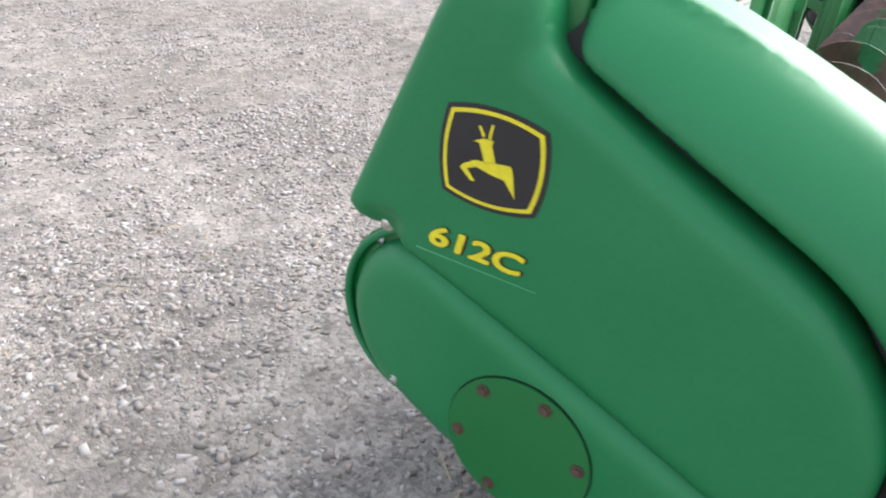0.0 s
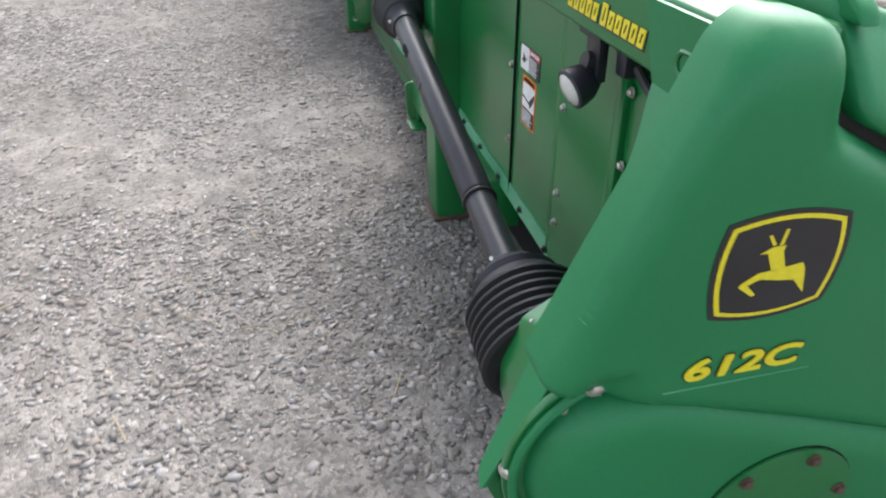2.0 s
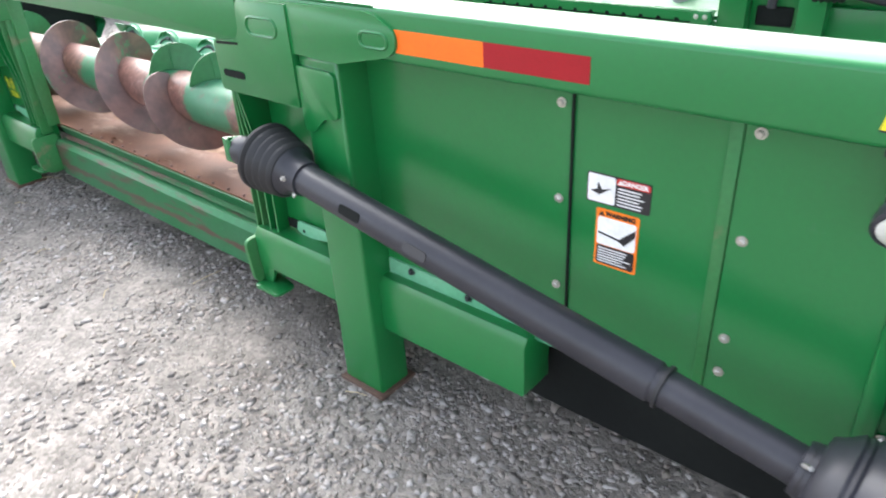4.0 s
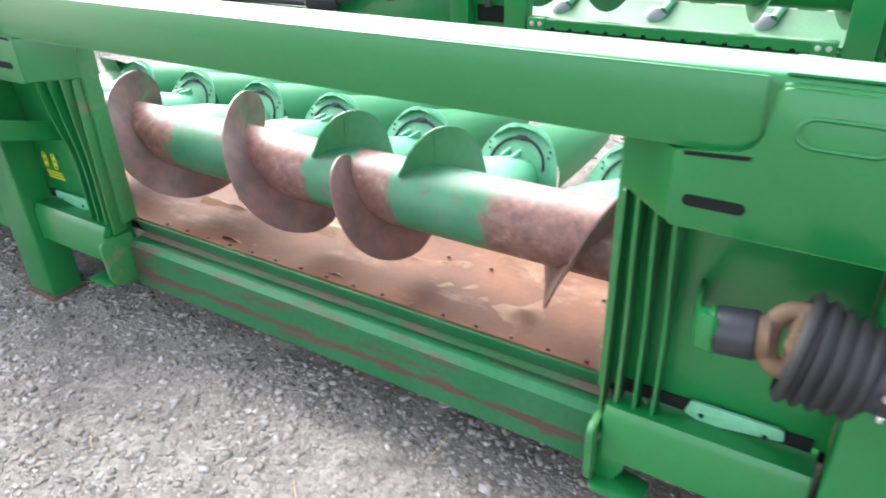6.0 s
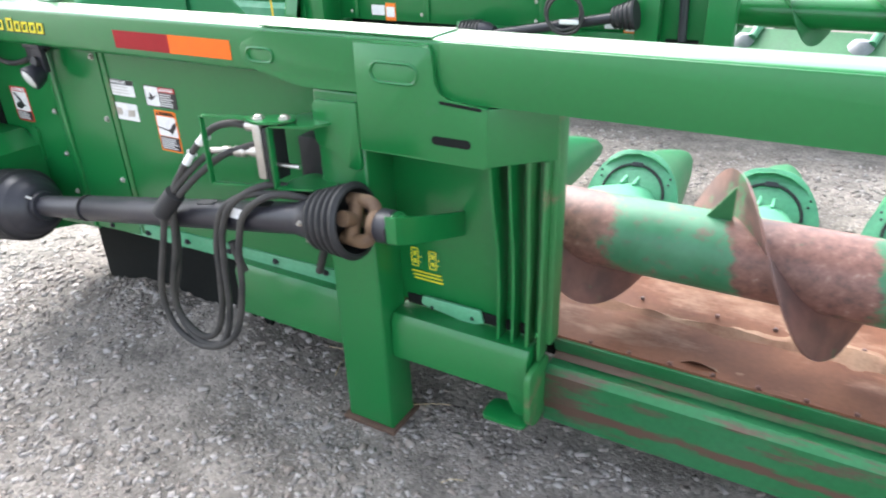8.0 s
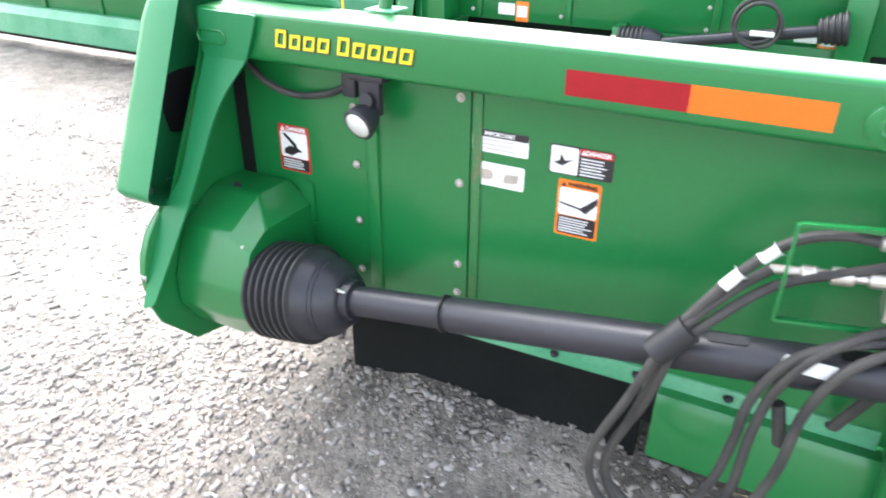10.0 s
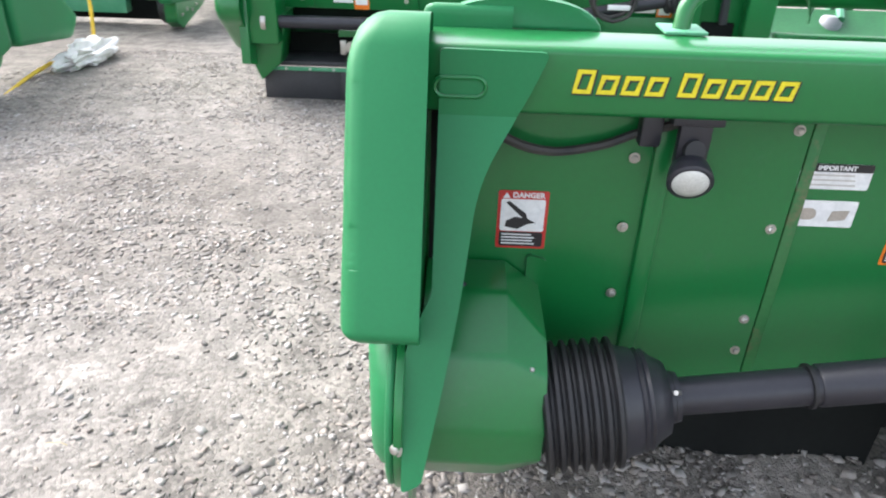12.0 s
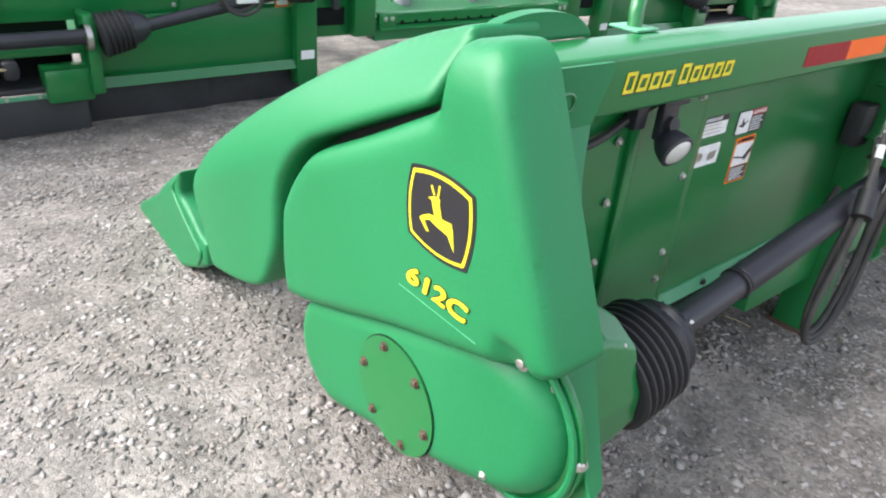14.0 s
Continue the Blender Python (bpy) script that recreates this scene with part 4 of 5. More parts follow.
    sub("outer_guard", lathe([(0, 0.0), (0, 0.041), (2.36 - J - 0.1, 0.041), (2.365 - J - 0.1, 0.038), (2.365 - J - 0.1, 0.0)], ax(J + 0.1), ax(3), 32), black_plastic)
    sub("inner_guard", lathe([(0, 0.0), (0, 0.0365), (0.34, 0.0365), (0.34, 0.0)], ax(2.34), ax(3), 32), black_plastic)
    sub("guard_ring", lathe([(0, 0.04), (0.001, 0.0432), (0.008, 0.0432), (0.009, 0.036)], ax(2.362), ax(3), 32), black_rubber)
    d = (ax(3) - ax(2)).normalized()
    for a, tone in ((1.575, dark_void), (1.785, skirt_rubber)):
        out_w = Vector((0, -0.966, 0.26)) if s > 0 else Vector((0, -0.2, 0.98))
        across = d.cross(out_w).normalized()
        c = ax(a) + out_w * 0.0385
        bm = prism(rounded([(-0.035, -0.012), (0.035, -0.012), (0.035, 0.012), (-0.035, 0.012)], 0.008), "z", -0.004, 0.0042)
        bm.transform(Matrix((( d.x, across.x, out_w.x, c.x), (d.y, across.y, out_w.y, c.y), (d.z, across.z, out_w.z, c.z), (0, 0, 0, 1))))
        sub("guard_slot", bm, tone)
    sub("outer_boot", bellows(ax(2.868), ax(2.718), 0.128, 0.126, 7), black_rubber, label="ribbed black rubber boot")
    sub("boot_cone", lathe([(0, 0.118), (0.01, 0.108), (0.035, 0.102), (0.04, 0.097), (0.046, 0.101), (0.052, 0.095), (0.058, 0.098), (0.075, 0.082), (0.095, 0.07), (0.098, 0.052), (0.118, 0.048), (0.119, 0.036)], ax(2.724), ax(1), 36), black_plastic)
    sub("boot_ring", lathe([(0, 0.046), (0.004, 0.051), (0.01, 0.046)], ax(2.622), ax(1), 24), black_rubber)
    clip = ax(2.618) + Vector((0, -0.035, 0.04))
    sub("boot_clip", tube([clip, clip + Vector((X(0.012), -0.012, 0.01))], 0.005, 6), zinc)
    sub("inner_boot", bellows(ax(J + 0.115), ax(J), 0.075, 0.097, 5, True), black_rubber, label="ribbed black rubber boot")
    sub("boot_neck", lathe([(0, 0.04), (0.001, 0.047), (0.045, 0.051), (0.06, 0.07)], ax(J + 0.17), ax(1), 32), black_plastic)
    for k in range(3):
        a = radians(80 + 70 * k)
        p = ax(J + 0.14) + Vector((0, -0.05 * math.sin(a), 0.05 * math.cos(a)))
        sub("neck_screw", bolt(p, (0, -math.sin(a), math.cos(a)), 0.006), zinc)
    # universal joint: fork inside the boot, fork outside it with its collar
    jc = ax(J - 0.02)
    d = (ax(1) - ax(2)).normalized()
    out_d = Vector((-s, -0.02, 0.02 if s < 0 else -0.12)).normalized()
    up_w, side_w = Vector((0, 0.42, 0.91)), Vector((0, -0.91, 0.42))
    bm = bmesh.new()
    tip = K - 0.036
    u_shape = ((tip - 0.085, 0.046), (tip - 0.05, 0.048), (tip - 0.02, 0.045), (tip - 0.004, 0.028), (tip, 0.0), (tip - 0.004, -0.028), (tip - 0.02, -0.045), (tip - 0.05, -0.048), (tip - 0.085, -0.046))
    tube(smooth_path([jc + out_d * a + up_w * b for a, b in u_shape], 5), 0.017, 12, bm)
    tube([jc + out_d * (tip - 0.004), jc + out_d * (tip + 0.022)], 0.036, 16, bm)
    hub = jc - out_d * 0.03
    for w in (side_w, up_w):
        tube([hub - w * 0.05, hub + w * 0.05], 0.019, 12, bm)
    sub("yoke", bm, yoke_brown, label="rusty gold-brown joint fork")
    sub("quick_collar", lathe([(0, 0.025), (0.001, 0.038), (0.006, 0.042), (C, 0.041), (C + 0.003, 0.035), (C + 0.004, 0.02)], jc + out_d * (K - 0.022), jc + out_d, 28), black_plastic)
    # parking stub that carries the free end of the shaft
    p = jc + out_d * (K - 0.02 + C)
    part("shaft_stub", lathe([(0, 0.0), (0, 0.036), (0.004, 0.041), (0.008, 0.041), (0.012, 0.034), (0.028, 0.034), (0.032, 0.0)], p, p + out_d, 28), green, header)
    strap = [(-0.004, -0.034), (0.02, -0.03), (0.03, 0.0), (0.045, 0.07), (0.06, 0.118 - p.y)]
    ridge = [(u + 0.007, v - 0.006) for u, v in reversed(strap[:-1])]
    plan = [(p.x - s * u, p.y + v) for u, v in strap + [(strap[-1][0] + 0.009, strap[-1][1])] + ridge]
    bm = prism(plan, "z", p.z - 0.034, p.z + 0.034, bevel=0.002)
    for v in bm.verts:
        v.co.z -= 0.3 * (v.co.y - p.y)
    part("stub_strap", bm, green, header, "bent green strap that parks the shaft end")
    return sh


for s in (-1, 1):
    gear_housing(s)
    drive_shaft(s)


# ---- decals ----
def plate(name, x0, x1, z0, z1, y, mat, parent, label=""):
    return part(name, prism(rounded([(x0, z0), (x1, z0), (x1, z1), (x0, z1)], 0.005, 3), "y", y, y + 0.0012), mat, parent, label)


def bars(x0, x1, z0, z1, y, rows, mat, parent, seed=1, fill=0.5):
    rnd = random.Random(seed)
    h = (z1 - z0) / rows
    for k in range(rows):
        z = z1 - (k + 0.5) * h
        part("text_bar", box(x0, x0 + (x1 - x0) * rnd.uniform(0.72, 1.0), y, y + 0.0008, z - h * fill / 2, z + h * fill / 2, 0), mat, parent)


PANEL = 0.096


def word(text, x, z, size, mat, parent, y):
    m = Matrix.Translation((x, y, z)) @ Matrix.Rotation(radians(90), 4, "X")
    text_mesh("lettering", text, size, mat, parent, m, 0.0006, 0.0005)


def danger_decal():
    PANEL = 0.0925
    d = plate("danger_decal", -2.966, -2.867, 0.741, 0.868, PANEL - 0.0012, red_vinyl, header, "red and white hazard decal")
    plate("picture_field", -2.96, -2.873, 0.78, 0.85, PANEL - 0.0022, white_vinyl, d)
    plate("text_field", -2.96, -2.873, 0.746, 0.778, PANEL - 0.0022, black_vinyl, d)
    word("DANGER", -2.907, 0.8585, 0.0155, white_vinyl, d, PANEL - 0.0024)
    part("warning_triangle", prism([(-2.957, 0.8525), (-2.943, 0.8525), (-2.95, 0.864)], "y", PANEL - 0.003, PANEL - 0.0012), white_vinyl, d)
    part("pictogram", prism([(-2.95, 0.79), (-2.925, 0.785), (-2.905, 0.797), (-2.89, 0.80), (-2.905, 0.808), (-2.93, 0.812), (-2.948, 0.803)], "y", PANEL - 0.0032, PANEL - 0.002), black_vinyl, d)
    part("pictogram", prism([(-2.95, 0.842), (-2.944, 0.846), (-2.91, 0.82), (-2.906, 0.808), (-2.916, 0.81)], "y", PANEL - 0.0032, PANEL - 0.002), black_vinyl, d)
    bars(-2.955, -2.88, 0.749, 0.776, PANEL - 0.003, 4, white_vinyl, d, 3, 0.4)


def notice_pair(x0, x1, z1):
    """Two pale notices one above the other."""
    d = plate("notice_decal", x0, x1, z1 - 0.052, z1, PANEL - 0.0012, white_vinyl, header, "white notice decal with a black heading")
    plate("heading", x0, x1, z1 - 0.016, z1, PANEL - 0.0022, black_vinyl, d)
    word("IMPORTANT", (x0 + x1) / 2, z1 - 0.0085, 0.013, white_vinyl, d, PANEL - 0.0024)
    bars(x0 + 0.006, x1 - 0.02, z1 - 0.048, z1 - 0.018, PANEL - 0.002, 3, zinc, d, 5, 0.25)
    e = plate("notice_decal", x0 + 0.008, x1 - 0.006, z1 - 0.132, z1 - 0.076, PANEL - 0.0012, white_vinyl, header, "white instruction decal")
    part("pictogram", prism(stadium((x0 + x1) / 2 - 0.03, z1 - 0.105, 0.035, 0.025), "y", PANEL - 0.002, PANEL - 0.001), zinc, e)
    part("pictogram", prism([((x0 + x1) / 2 + 0.012, z1 - 0.12), ((x0 + x1) / 2 + 0.045, z1 - 0.116), ((x0 + x1) / 2 + 0.05, z1 - 0.095), ((x0 + x1) / 2 + 0.016, z1 - 0.098)], "y", PANEL - 0.002, PANEL - 0.001), zinc, e)


def hazard_pair(x0, z1):
    """A red and white hazard decal above an orange and black one."""
    d = plate("hazard_decal", x0, x0 + 0.14, z1 - 0.066, z1, PANEL - 0.0012, black_vinyl, header, "white, red and black hazard decal")
    plate("picture_field", x0 + 0.003, x0 + 0.064, z1 - 0.063, z1 - 0.003, PANEL - 0.0022, white_vinyl, d)
    plate("heading", x0 + 0.066, x0 + 0.138, z1 - 0.017, z1 - 0.002, PANEL - 0.0022, red_vinyl, d)
    part("pictogram", prism([(x0 + 0.01, z1 - 0.04), (x0 + 0.03, z1 - 0.046), (x0 + 0.055, z1 - 0.028), (x0 + 0.035, z1 - 0.034), (x0 + 0.026, z1 - 0.02), (x0 + 0.024, z1 - 0.034)], "y", PANEL - 0.0032, PANEL - 0.002), black_vinyl, d)
    word("DANGER", x0 + 0.106, z1 - 0.0095, 0.0135, white_vinyl, d, PANEL - 0.0024)
    part("warning_triangle", prism([(x0 + 0.069, z1 - 0.0145), (x0 + 0.081, z1 - 0.0145), (x0 + 0.075, z1 - 0.005)], "y", PANEL - 0.003, PANEL - 0.002), white_vinyl, d)
    bars(x0 + 0.07, x0 + 0.132, z1 - 0.062, z1 - 0.02, PANEL - 0.003, 6, white_vinyl, d, 7, 0.4)
    o = plate("warning_decal", x0 + 0.025, x0 + 0.121, z1 - 0.208, z1 - 0.076, PANEL - 0.0012, orange_vinyl, header, "orange, white and black hazard decal")
    plate("picture_field", x0 + 0.03, x0 + 0.116, z1 - 0.158, z1 - 0.094, PANEL - 0.0022, white_vinyl, o)
    plate("text_field", x0 + 0.03, x0 + 0.116, z1 - 0.203, z1 - 0.16, PANEL - 0.0022, black_vinyl, o)
    word("WARNING", x0 + 0.08, z1 - 0.0855, 0.0135, black_vinyl, o, PANEL - 0.0024)
    part("warning_triangle", prism([(x0 + 0.032, z1 - 0.091), (x0 + 0.044, z1 - 0.091), (x0 + 0.038, z1 - 0.081)], "y", PANEL - 0.003, PANEL - 0.0012), black_vinyl, o)
    part("pictogram", prism([(x0 + 0.032, z1 - 0.128), (x0 + 0.08, z1 - 0.136), (x0 + 0.115, z1 - 0.105), (x0 + 0.115, z1 - 0.122), (x0 + 0.092, z1 - 0.148), (x0 + 0.078, z1 - 0.14), (x0 + 0.032, z1 - 0.132)], "y", PANEL - 0.0032, PANEL - 0.002), black_vinyl, o)
    bars(x0 + 0.034, x0 + 0.112, z1 - 0.2, z1 - 0.163, PANEL - 0.003, 6, white_vinyl, o, 9, 0.4)


danger_decal()
inner = part("inner_decal", box(1.735, 1.92, 0.1018, 0.1034, 0.93, 1.045, 0), white_vinyl, header, "white and red decal inside the rear wall")
part("heading", box(1.735, 1.92, 0.1034, 0.1042, 1.022, 1.045, 0), red_vinyl, inner)
bars(1.75, 1.90, 0.94, 1.015, 0.1032, 4, zinc, inner, 11, 0.4)
notice_pair(-2.403, -2.266, 0.946)
hazard_pair(-2.217, 0.941)
hazard_pair(2.084, 0.868)
for s in (-1, 1):
    x0, x1, x2 = (-1.71, -1.939, -2.166) if s < 0 else (1.66, 1.898, 2.131)
    part("reflector_tape", prism([(x0, 1.074), (x1, 1.074), (x1, 1.123), (x0, 1.123)], "y", -0.0015, 0.002), tape_orange, header, "orange reflector tape")
    part("reflector_tape", prism([(x1, 1.074), (x2, 1.074), (x2, 1.123), (x1, 1.123)], "y", -0.0014, 0.002), tape_red, header, "dark red reflector tape")


def letter_row(x0, x1, z0, z1, count, gap_after):
    """A brand line drawn as plain hollow yellow blocks with a black edge, one per letter."""
    step = (x1 - x0) / (count + (0.35 if gap_after else 0))
    x = x0
    for k in range(count):
        h, w, lean = (z1 - z0) * (1.0 if k in (0, gap_after) else 0.8), step * 0.76, 0.006
        for name, y, mat, g, d in (("brand_block_edge", -0.0012, black_vinyl, 0.002, 0.0015), ("brand_block", -0.0024, yellow, 0.0, 0.0)):
            o = [(x - g + d, z0 - g - d), (x + w + g + d, z0 - g - d), (x + w + g + lean + d, z0 + h + g - d), (x - g + lean + d, z0 + h + g - d)]
            c = 0.007 + 2 * g
            q = [(o[0][0] + c, o[0][1] + c), (o[1][0] - c, o[1][1] + c), (o[2][0] - c, o[2][1] - c), (o[3][0] + c, o[3][1] - c)]
            bm = bmesh.new()
            v = [[bm.verts.new((u, yy, t)) for u, t in loop] for yy in (y, 0.002) for loop in (o, q)]
            for i in range(4):
                n = (i + 1) % 4
                for a, b in ((0, 1), (2, 3), (0, 2), (1, 3)):
                    bm.faces.new((v[a][i], v[a][n], v[b][n], v[b][i]))
            part(name, bm, mat, header)
        x += step * (1.35 if gap_after and k == gap_after - 1 else 1)


letter_row(-2.864, -2.492, 1.091, 1.131, 9, 4)
letter_row(2.58, 2.87, 1.079, 1.115, 11, 5)
for x0 in (-1.268, -1.212):
    dg = plate("diagram_decal", x0, x0 + 0.034, 0.528, 0.584, 0.1135, green, header, "small yellow line diagram")
    for u0, u1, v0, v1 in ((0, 0.003, 0, 0.056), (0.02, 0.023, 0, 0.056), (0, 0.023, 0, 0.003), (0, 0.023, 0.053, 0.056), (0.008, 0.016, 0.01, 0.022), (0.008, 0.016, 0.032, 0.046), (0.025, 0.034, 0.03, 0.0325), (0.025, 0.031, 0.014, 0.0165)):
        part("diagram_line", box(x0 + u0, x0 + u1, 0.1128, 0.1155, 0.528 + v0, 0.528 + v1, 0), yellow, dg)
for k in range(3):
    part("diagram_text", box(-1.268 + 0.004 * k, -1.176 + 0.004 * k, 0.1128, 0.116, 0.511 - 0.011 * k, 0.5145 - 0.011 * k, 0), yellow, header)



# ---- lamps ----
def work_lamp(s):
    X = lambda a: s * a
    lamp = thing("work_lamp", "black work lamp with a round clear lens under the beam", "lamp", "work lamps", (X(2.635), 0.02, 0.95))
    base = Matrix.Translation((-X(2.635), -0.02, -0.95))

    def sub(name, bm, mat, label=""):
        ob = part(name, bm, mat, lamp, label)
        ob.data.transform(base)
        return ob
    d = Vector((X(0.12), -0.93, -0.36)).normalized()
    c = Vector((X(2.633), 0.045, 0.962))
    sub("housing", lathe([(0, 0.004), (0.004, 0.02), (0.024, 0.034), (0.045, 0.039), (0.058, 0.040), (0.061, 0.036)], c, c + d, 28), black_plastic)
    sub("lens", lathe([(0.055, 0.036), (0.062, 0.031), (0.067, 0.019), (0.069, 0.0)], c, c + d, 28), lens_clear, "frosted round lens")
    sub("bracket", box(X(2.605), X(2.662), 0.03, 0.05, 0.955, 1.05, 0.004), black_plastic)
    sub("bracket_foot", box(X(2.59), X(2.68), 0.02, 0.09, 1.033, 1.049, 0.003), black_plastic)
    sub("knob", lathe([(0, 0.0), (0, 0.02), (0.025, 0.018), (0.026, 0.0)], (X(2.634), 0.04, 0.985), (X(2.634), -0.4, 1.1), 16), black_rubber)
    sub("cable", tube(smooth_path([(X(2.62), 0.07, 1.03), (X(2.72), 0.075, 1.0), (X(2.79), 0.075, 0.972), (X(2.88), 0.07, 0.96), (X(2.96), 0.06, 0.985), (X(3.03), 0.06, 1.04)]), 0.009, 8), hose_rubber)
    sub("plug", box(X(2.685), X(2.725), 0.05, 0.085, 0.98, 1.045, 0.008), black_plastic)


for s in (-1, 1):
    work_lamp(s)


# ---- hydraulic coupler and hoses on the left half ----
def coupler():
    c = thing("hose_coupler", "green bracket holding a grey hydraulic coupler block", "coupler", at=(-1.55, -0.03, 0.87))
    base = Matrix.Translation((1.55, 0.03, -0.87))

    def sub(name, bm, mat, parent=None, label=""):
        ob = part(name, bm, mat, parent or c, label)
        ob.data.transform(base)
        return ob
    top = rounded([(-1.725, -0.128), (-1.60, -0.095), (-1.55, -0.118), (-1.50, -0.10), (-1.47, -0.055), (-1.50, -0.02), (-1.56, -0.05), (-1.60, -0.08), (-1.722, -0.114)], 0.012)
    ear = rounded([(-1.528, -0.098), (-1.43, -0.065), (-1.398, -0.02), (-1.40, 0.05), (-1.5, 0.06), (-1.528, -0.02)], 0.015)
    sub("top_strap", prism(top, "z", 0.955, 0.961, bevel=0.001), green)
    sub("top_ear", prism(ear, "z", 0.944, 0.950, bevel=0.001), green)
    sub("bottom_ear", prism(ear, "z", 0.782, 0.788, bevel=0.001), green)
    sub("bottom_strap", prism(rounded([(-1.725, -0.128), (-1.52, -0.078), (-1.52, -0.064), (-1.722, -0.114)], 0.004), "z", 0.775, 0.781, bevel=0.001), green)
    sub("side_strap", box(-1.727, -1.721, -0.130, -0.114, 0.777, 0.959, 0.002), green)
    sub("cross_strap", box(-1.530, -1.523, -0.10, -0.082, 0.785, 0.947, 0.002), green)
    blk = sub("block", box(-1.572, -1.546, -0.105, -0.03, 0.808, 0.95, 0.004), zinc, label="grey metal coupler block")
    sub("rubber_face", box(-1.544, -1.532, -0.10, -0.03, 0.80, 0.944, 0.002), black_rubber, blk)
    nipple = [(0, 0.009), (0.004, 0.014), (0.03, 0.014), (0.034, 0.009), (0.05, 0.009), (0.054, 0.0155), (0.085, 0.0155), (0.088, 0.010), (0.105, 0.010), (0.108, 0.013), (0.128, 0.013), (0.132, 0.009), (0.178, 0.009)]
    sub("fitting", lathe(nipple, (-1.572, -0.082, 0.872), (-1.75, -0.088, 0.853), 12), zinc, blk)
    sub("fitting", lathe(nipple[:4], (-1.572, -0.085, 0.938), (-1.75, -0.085, 0.938), 12), zinc, blk)
    for x, y in ((-1.562, -0.085), (-1.50, -0.06)):
        sub("plate_bolt", bolt((x, y, 0.961), (0, 0, 1), 0.013), zinc)
    sub("pin", tube([(-1.535, -0.07, 0.84), (-1.47, -0.06, 0.84)], 0.006, 8), zinc, blk)
    # black box in the opening behind the ears, its shade put into colour
    sub("opening_shade", box(-1.55, -1.462, 0.03, 0.085, 0.75, 0.885, 0.006), black_rubber)
    return c


coupler()


def hoses():
    h = thing("hose_bundle", "bundle of dusty black hydraulic hoses looped over the shaft", "hoses", at=(-1.8, -0.12, 0.6))
    base = Matrix.Translation((1.8, 0.12, -0.6))
    upper = [(-1.745, -0.088, 0.853), (-1.79, -0.11, 0.815), (-1.84, -0.14, 0.76), (-1.885, -0.165, 0.69), (-1.93, -0.17, 0.56), (-1.985, -0.17, 0.40), (-1.965, -0.17, 0.29), (-1.88, -0.17, 0.245), (-1.78, -0.165, 0.265), (-1.70, -0.16, 0.34), (-1.655, -0.155, 0.48), (-1.64, -0.15, 0.62), (-1.60, -0.145, 0.725), (-1.52, -0.11, 0.775), (-1.44, -0.06, 0.755), (-1.40, 0.02, 0.70)]
    lower = [(-1.572, -0.07, 0.895), (-1.647, -0.09, 0.87), (-1.70, -0.095, 0.848), (-1.756, -0.105, 0.811), (-1.82, -0.14, 0.75), (-1.865, -0.155, 0.69), (-1.90, -0.155, 0.55), (-1.95, -0.155, 0.41), (-1.945, -0.15, 0.31), (-1.87, -0.15, 0.265), (-1.80, -0.15, 0.30), (-1.755, -0.15, 0.40), (-1.735, -0.15, 0.52), (-1.725, -0.148, 0.62), (-1.68, -0.145, 0.72), (-1.60, -0.12, 0.765), (-1.50, -0.07, 0.76), (-1.44, 0.03, 0.70)]
    outer = [(-1.60, -0.085, 0.938), (-1.66, -0.09, 0.938), (-1.724, -0.098, 0.915), (-1.785, -0.115, 0.855), (-1.845, -0.14, 0.77), (-1.88, -0.15, 0.70), (-1.895, -0.14, 0.60), (-1.925, -0.14, 0.48), (-1.96, -0.15, 0.36), (-1.92, -0.155, 0.27), (-1.84, -0.16, 0.25), (-1.76, -0.16, 0.29), (-1.72, -0.155, 0.40), (-1.71, -0.15, 0.55), (-1.69, -0.15, 0.66), (-1.64, -0.14, 0.745), (-1.55, -0.09, 0.79), (-1.47, -0.02, 0.75)]
    for r in (upper, lower, outer):
        ob = part("hose", tube(smooth_path(r, 7), 0.0095, 10), hose_rubber, h)
        ob.data.transform(base)
    for p, q, m in (((-1.85, -0.15, 0.735), (-1.90, -0.17, 0.675), black_rubber), ((-1.742, -0.1025, 0.899), (-1.765, -0.109, 0.876), white_vinyl), ((-1.79, -0.117, 0.848), (-1.812, -0.126, 0.818), white_vinyl)):
        ob = part("hose_sleeve", lathe([(0, 0.015), (0.001, 0.028 if m is black_rubber else 0.0108), ((Vector(q) - Vector(p)).length, 0.028 if m is black_rubber else 0.0108)], p, q, 14), m, h)
        ob.data.transform(base)
    for p, q in (((-1.68, -0.135, 0.62), (-1.66, -0.13, 0.53)), ((-1.50, 0.05, 0.60), (-1.56, 0.06, 0.46))):
        ob = part("hose_tail", tube([p, q], 0.012, 8), hose_rubber, h)
        ob.data.transform(base)
    ob = part("shaft_label", prism([(-1.70, 0.0), (-1.62, 0.0), (-1.61, 0.03), (-1.69, 0.03)], "y", -0.001, 0.001), white_vinyl, h, "white label on the shaft guard")
    ob.data.transform(Matrix.Translation((1.8, 0.12, -0.6)) @ Matrix.Translation((0, -0.137, 0.695)))


hoses()

# guard pipe on top of the beam
pipe = thing("guard_pipe", "bent green pipe guard bolted on top of the beam", "pipe", at=(-2.66, 0.1, 1.166))
for name, bm, mat in (("pipe", tube(smooth_path([(0, 0.05, 0.0), (0.01, 0.06, 0.045), (0.05, 0.08, 0.072), (0.12, 0.1, 0.078), (0.34, 0.11, 0.085), (0.42, 0.12, 0.11), (0.47, 0.13, 0.17)], 8), 0.016, 14), green),
                      ("pad", box(-0.035, 0.04, 0.015, 0.09, 0.0, 0.006, 0.002), pale_green)):
    part(name, bm, mat, pipe)


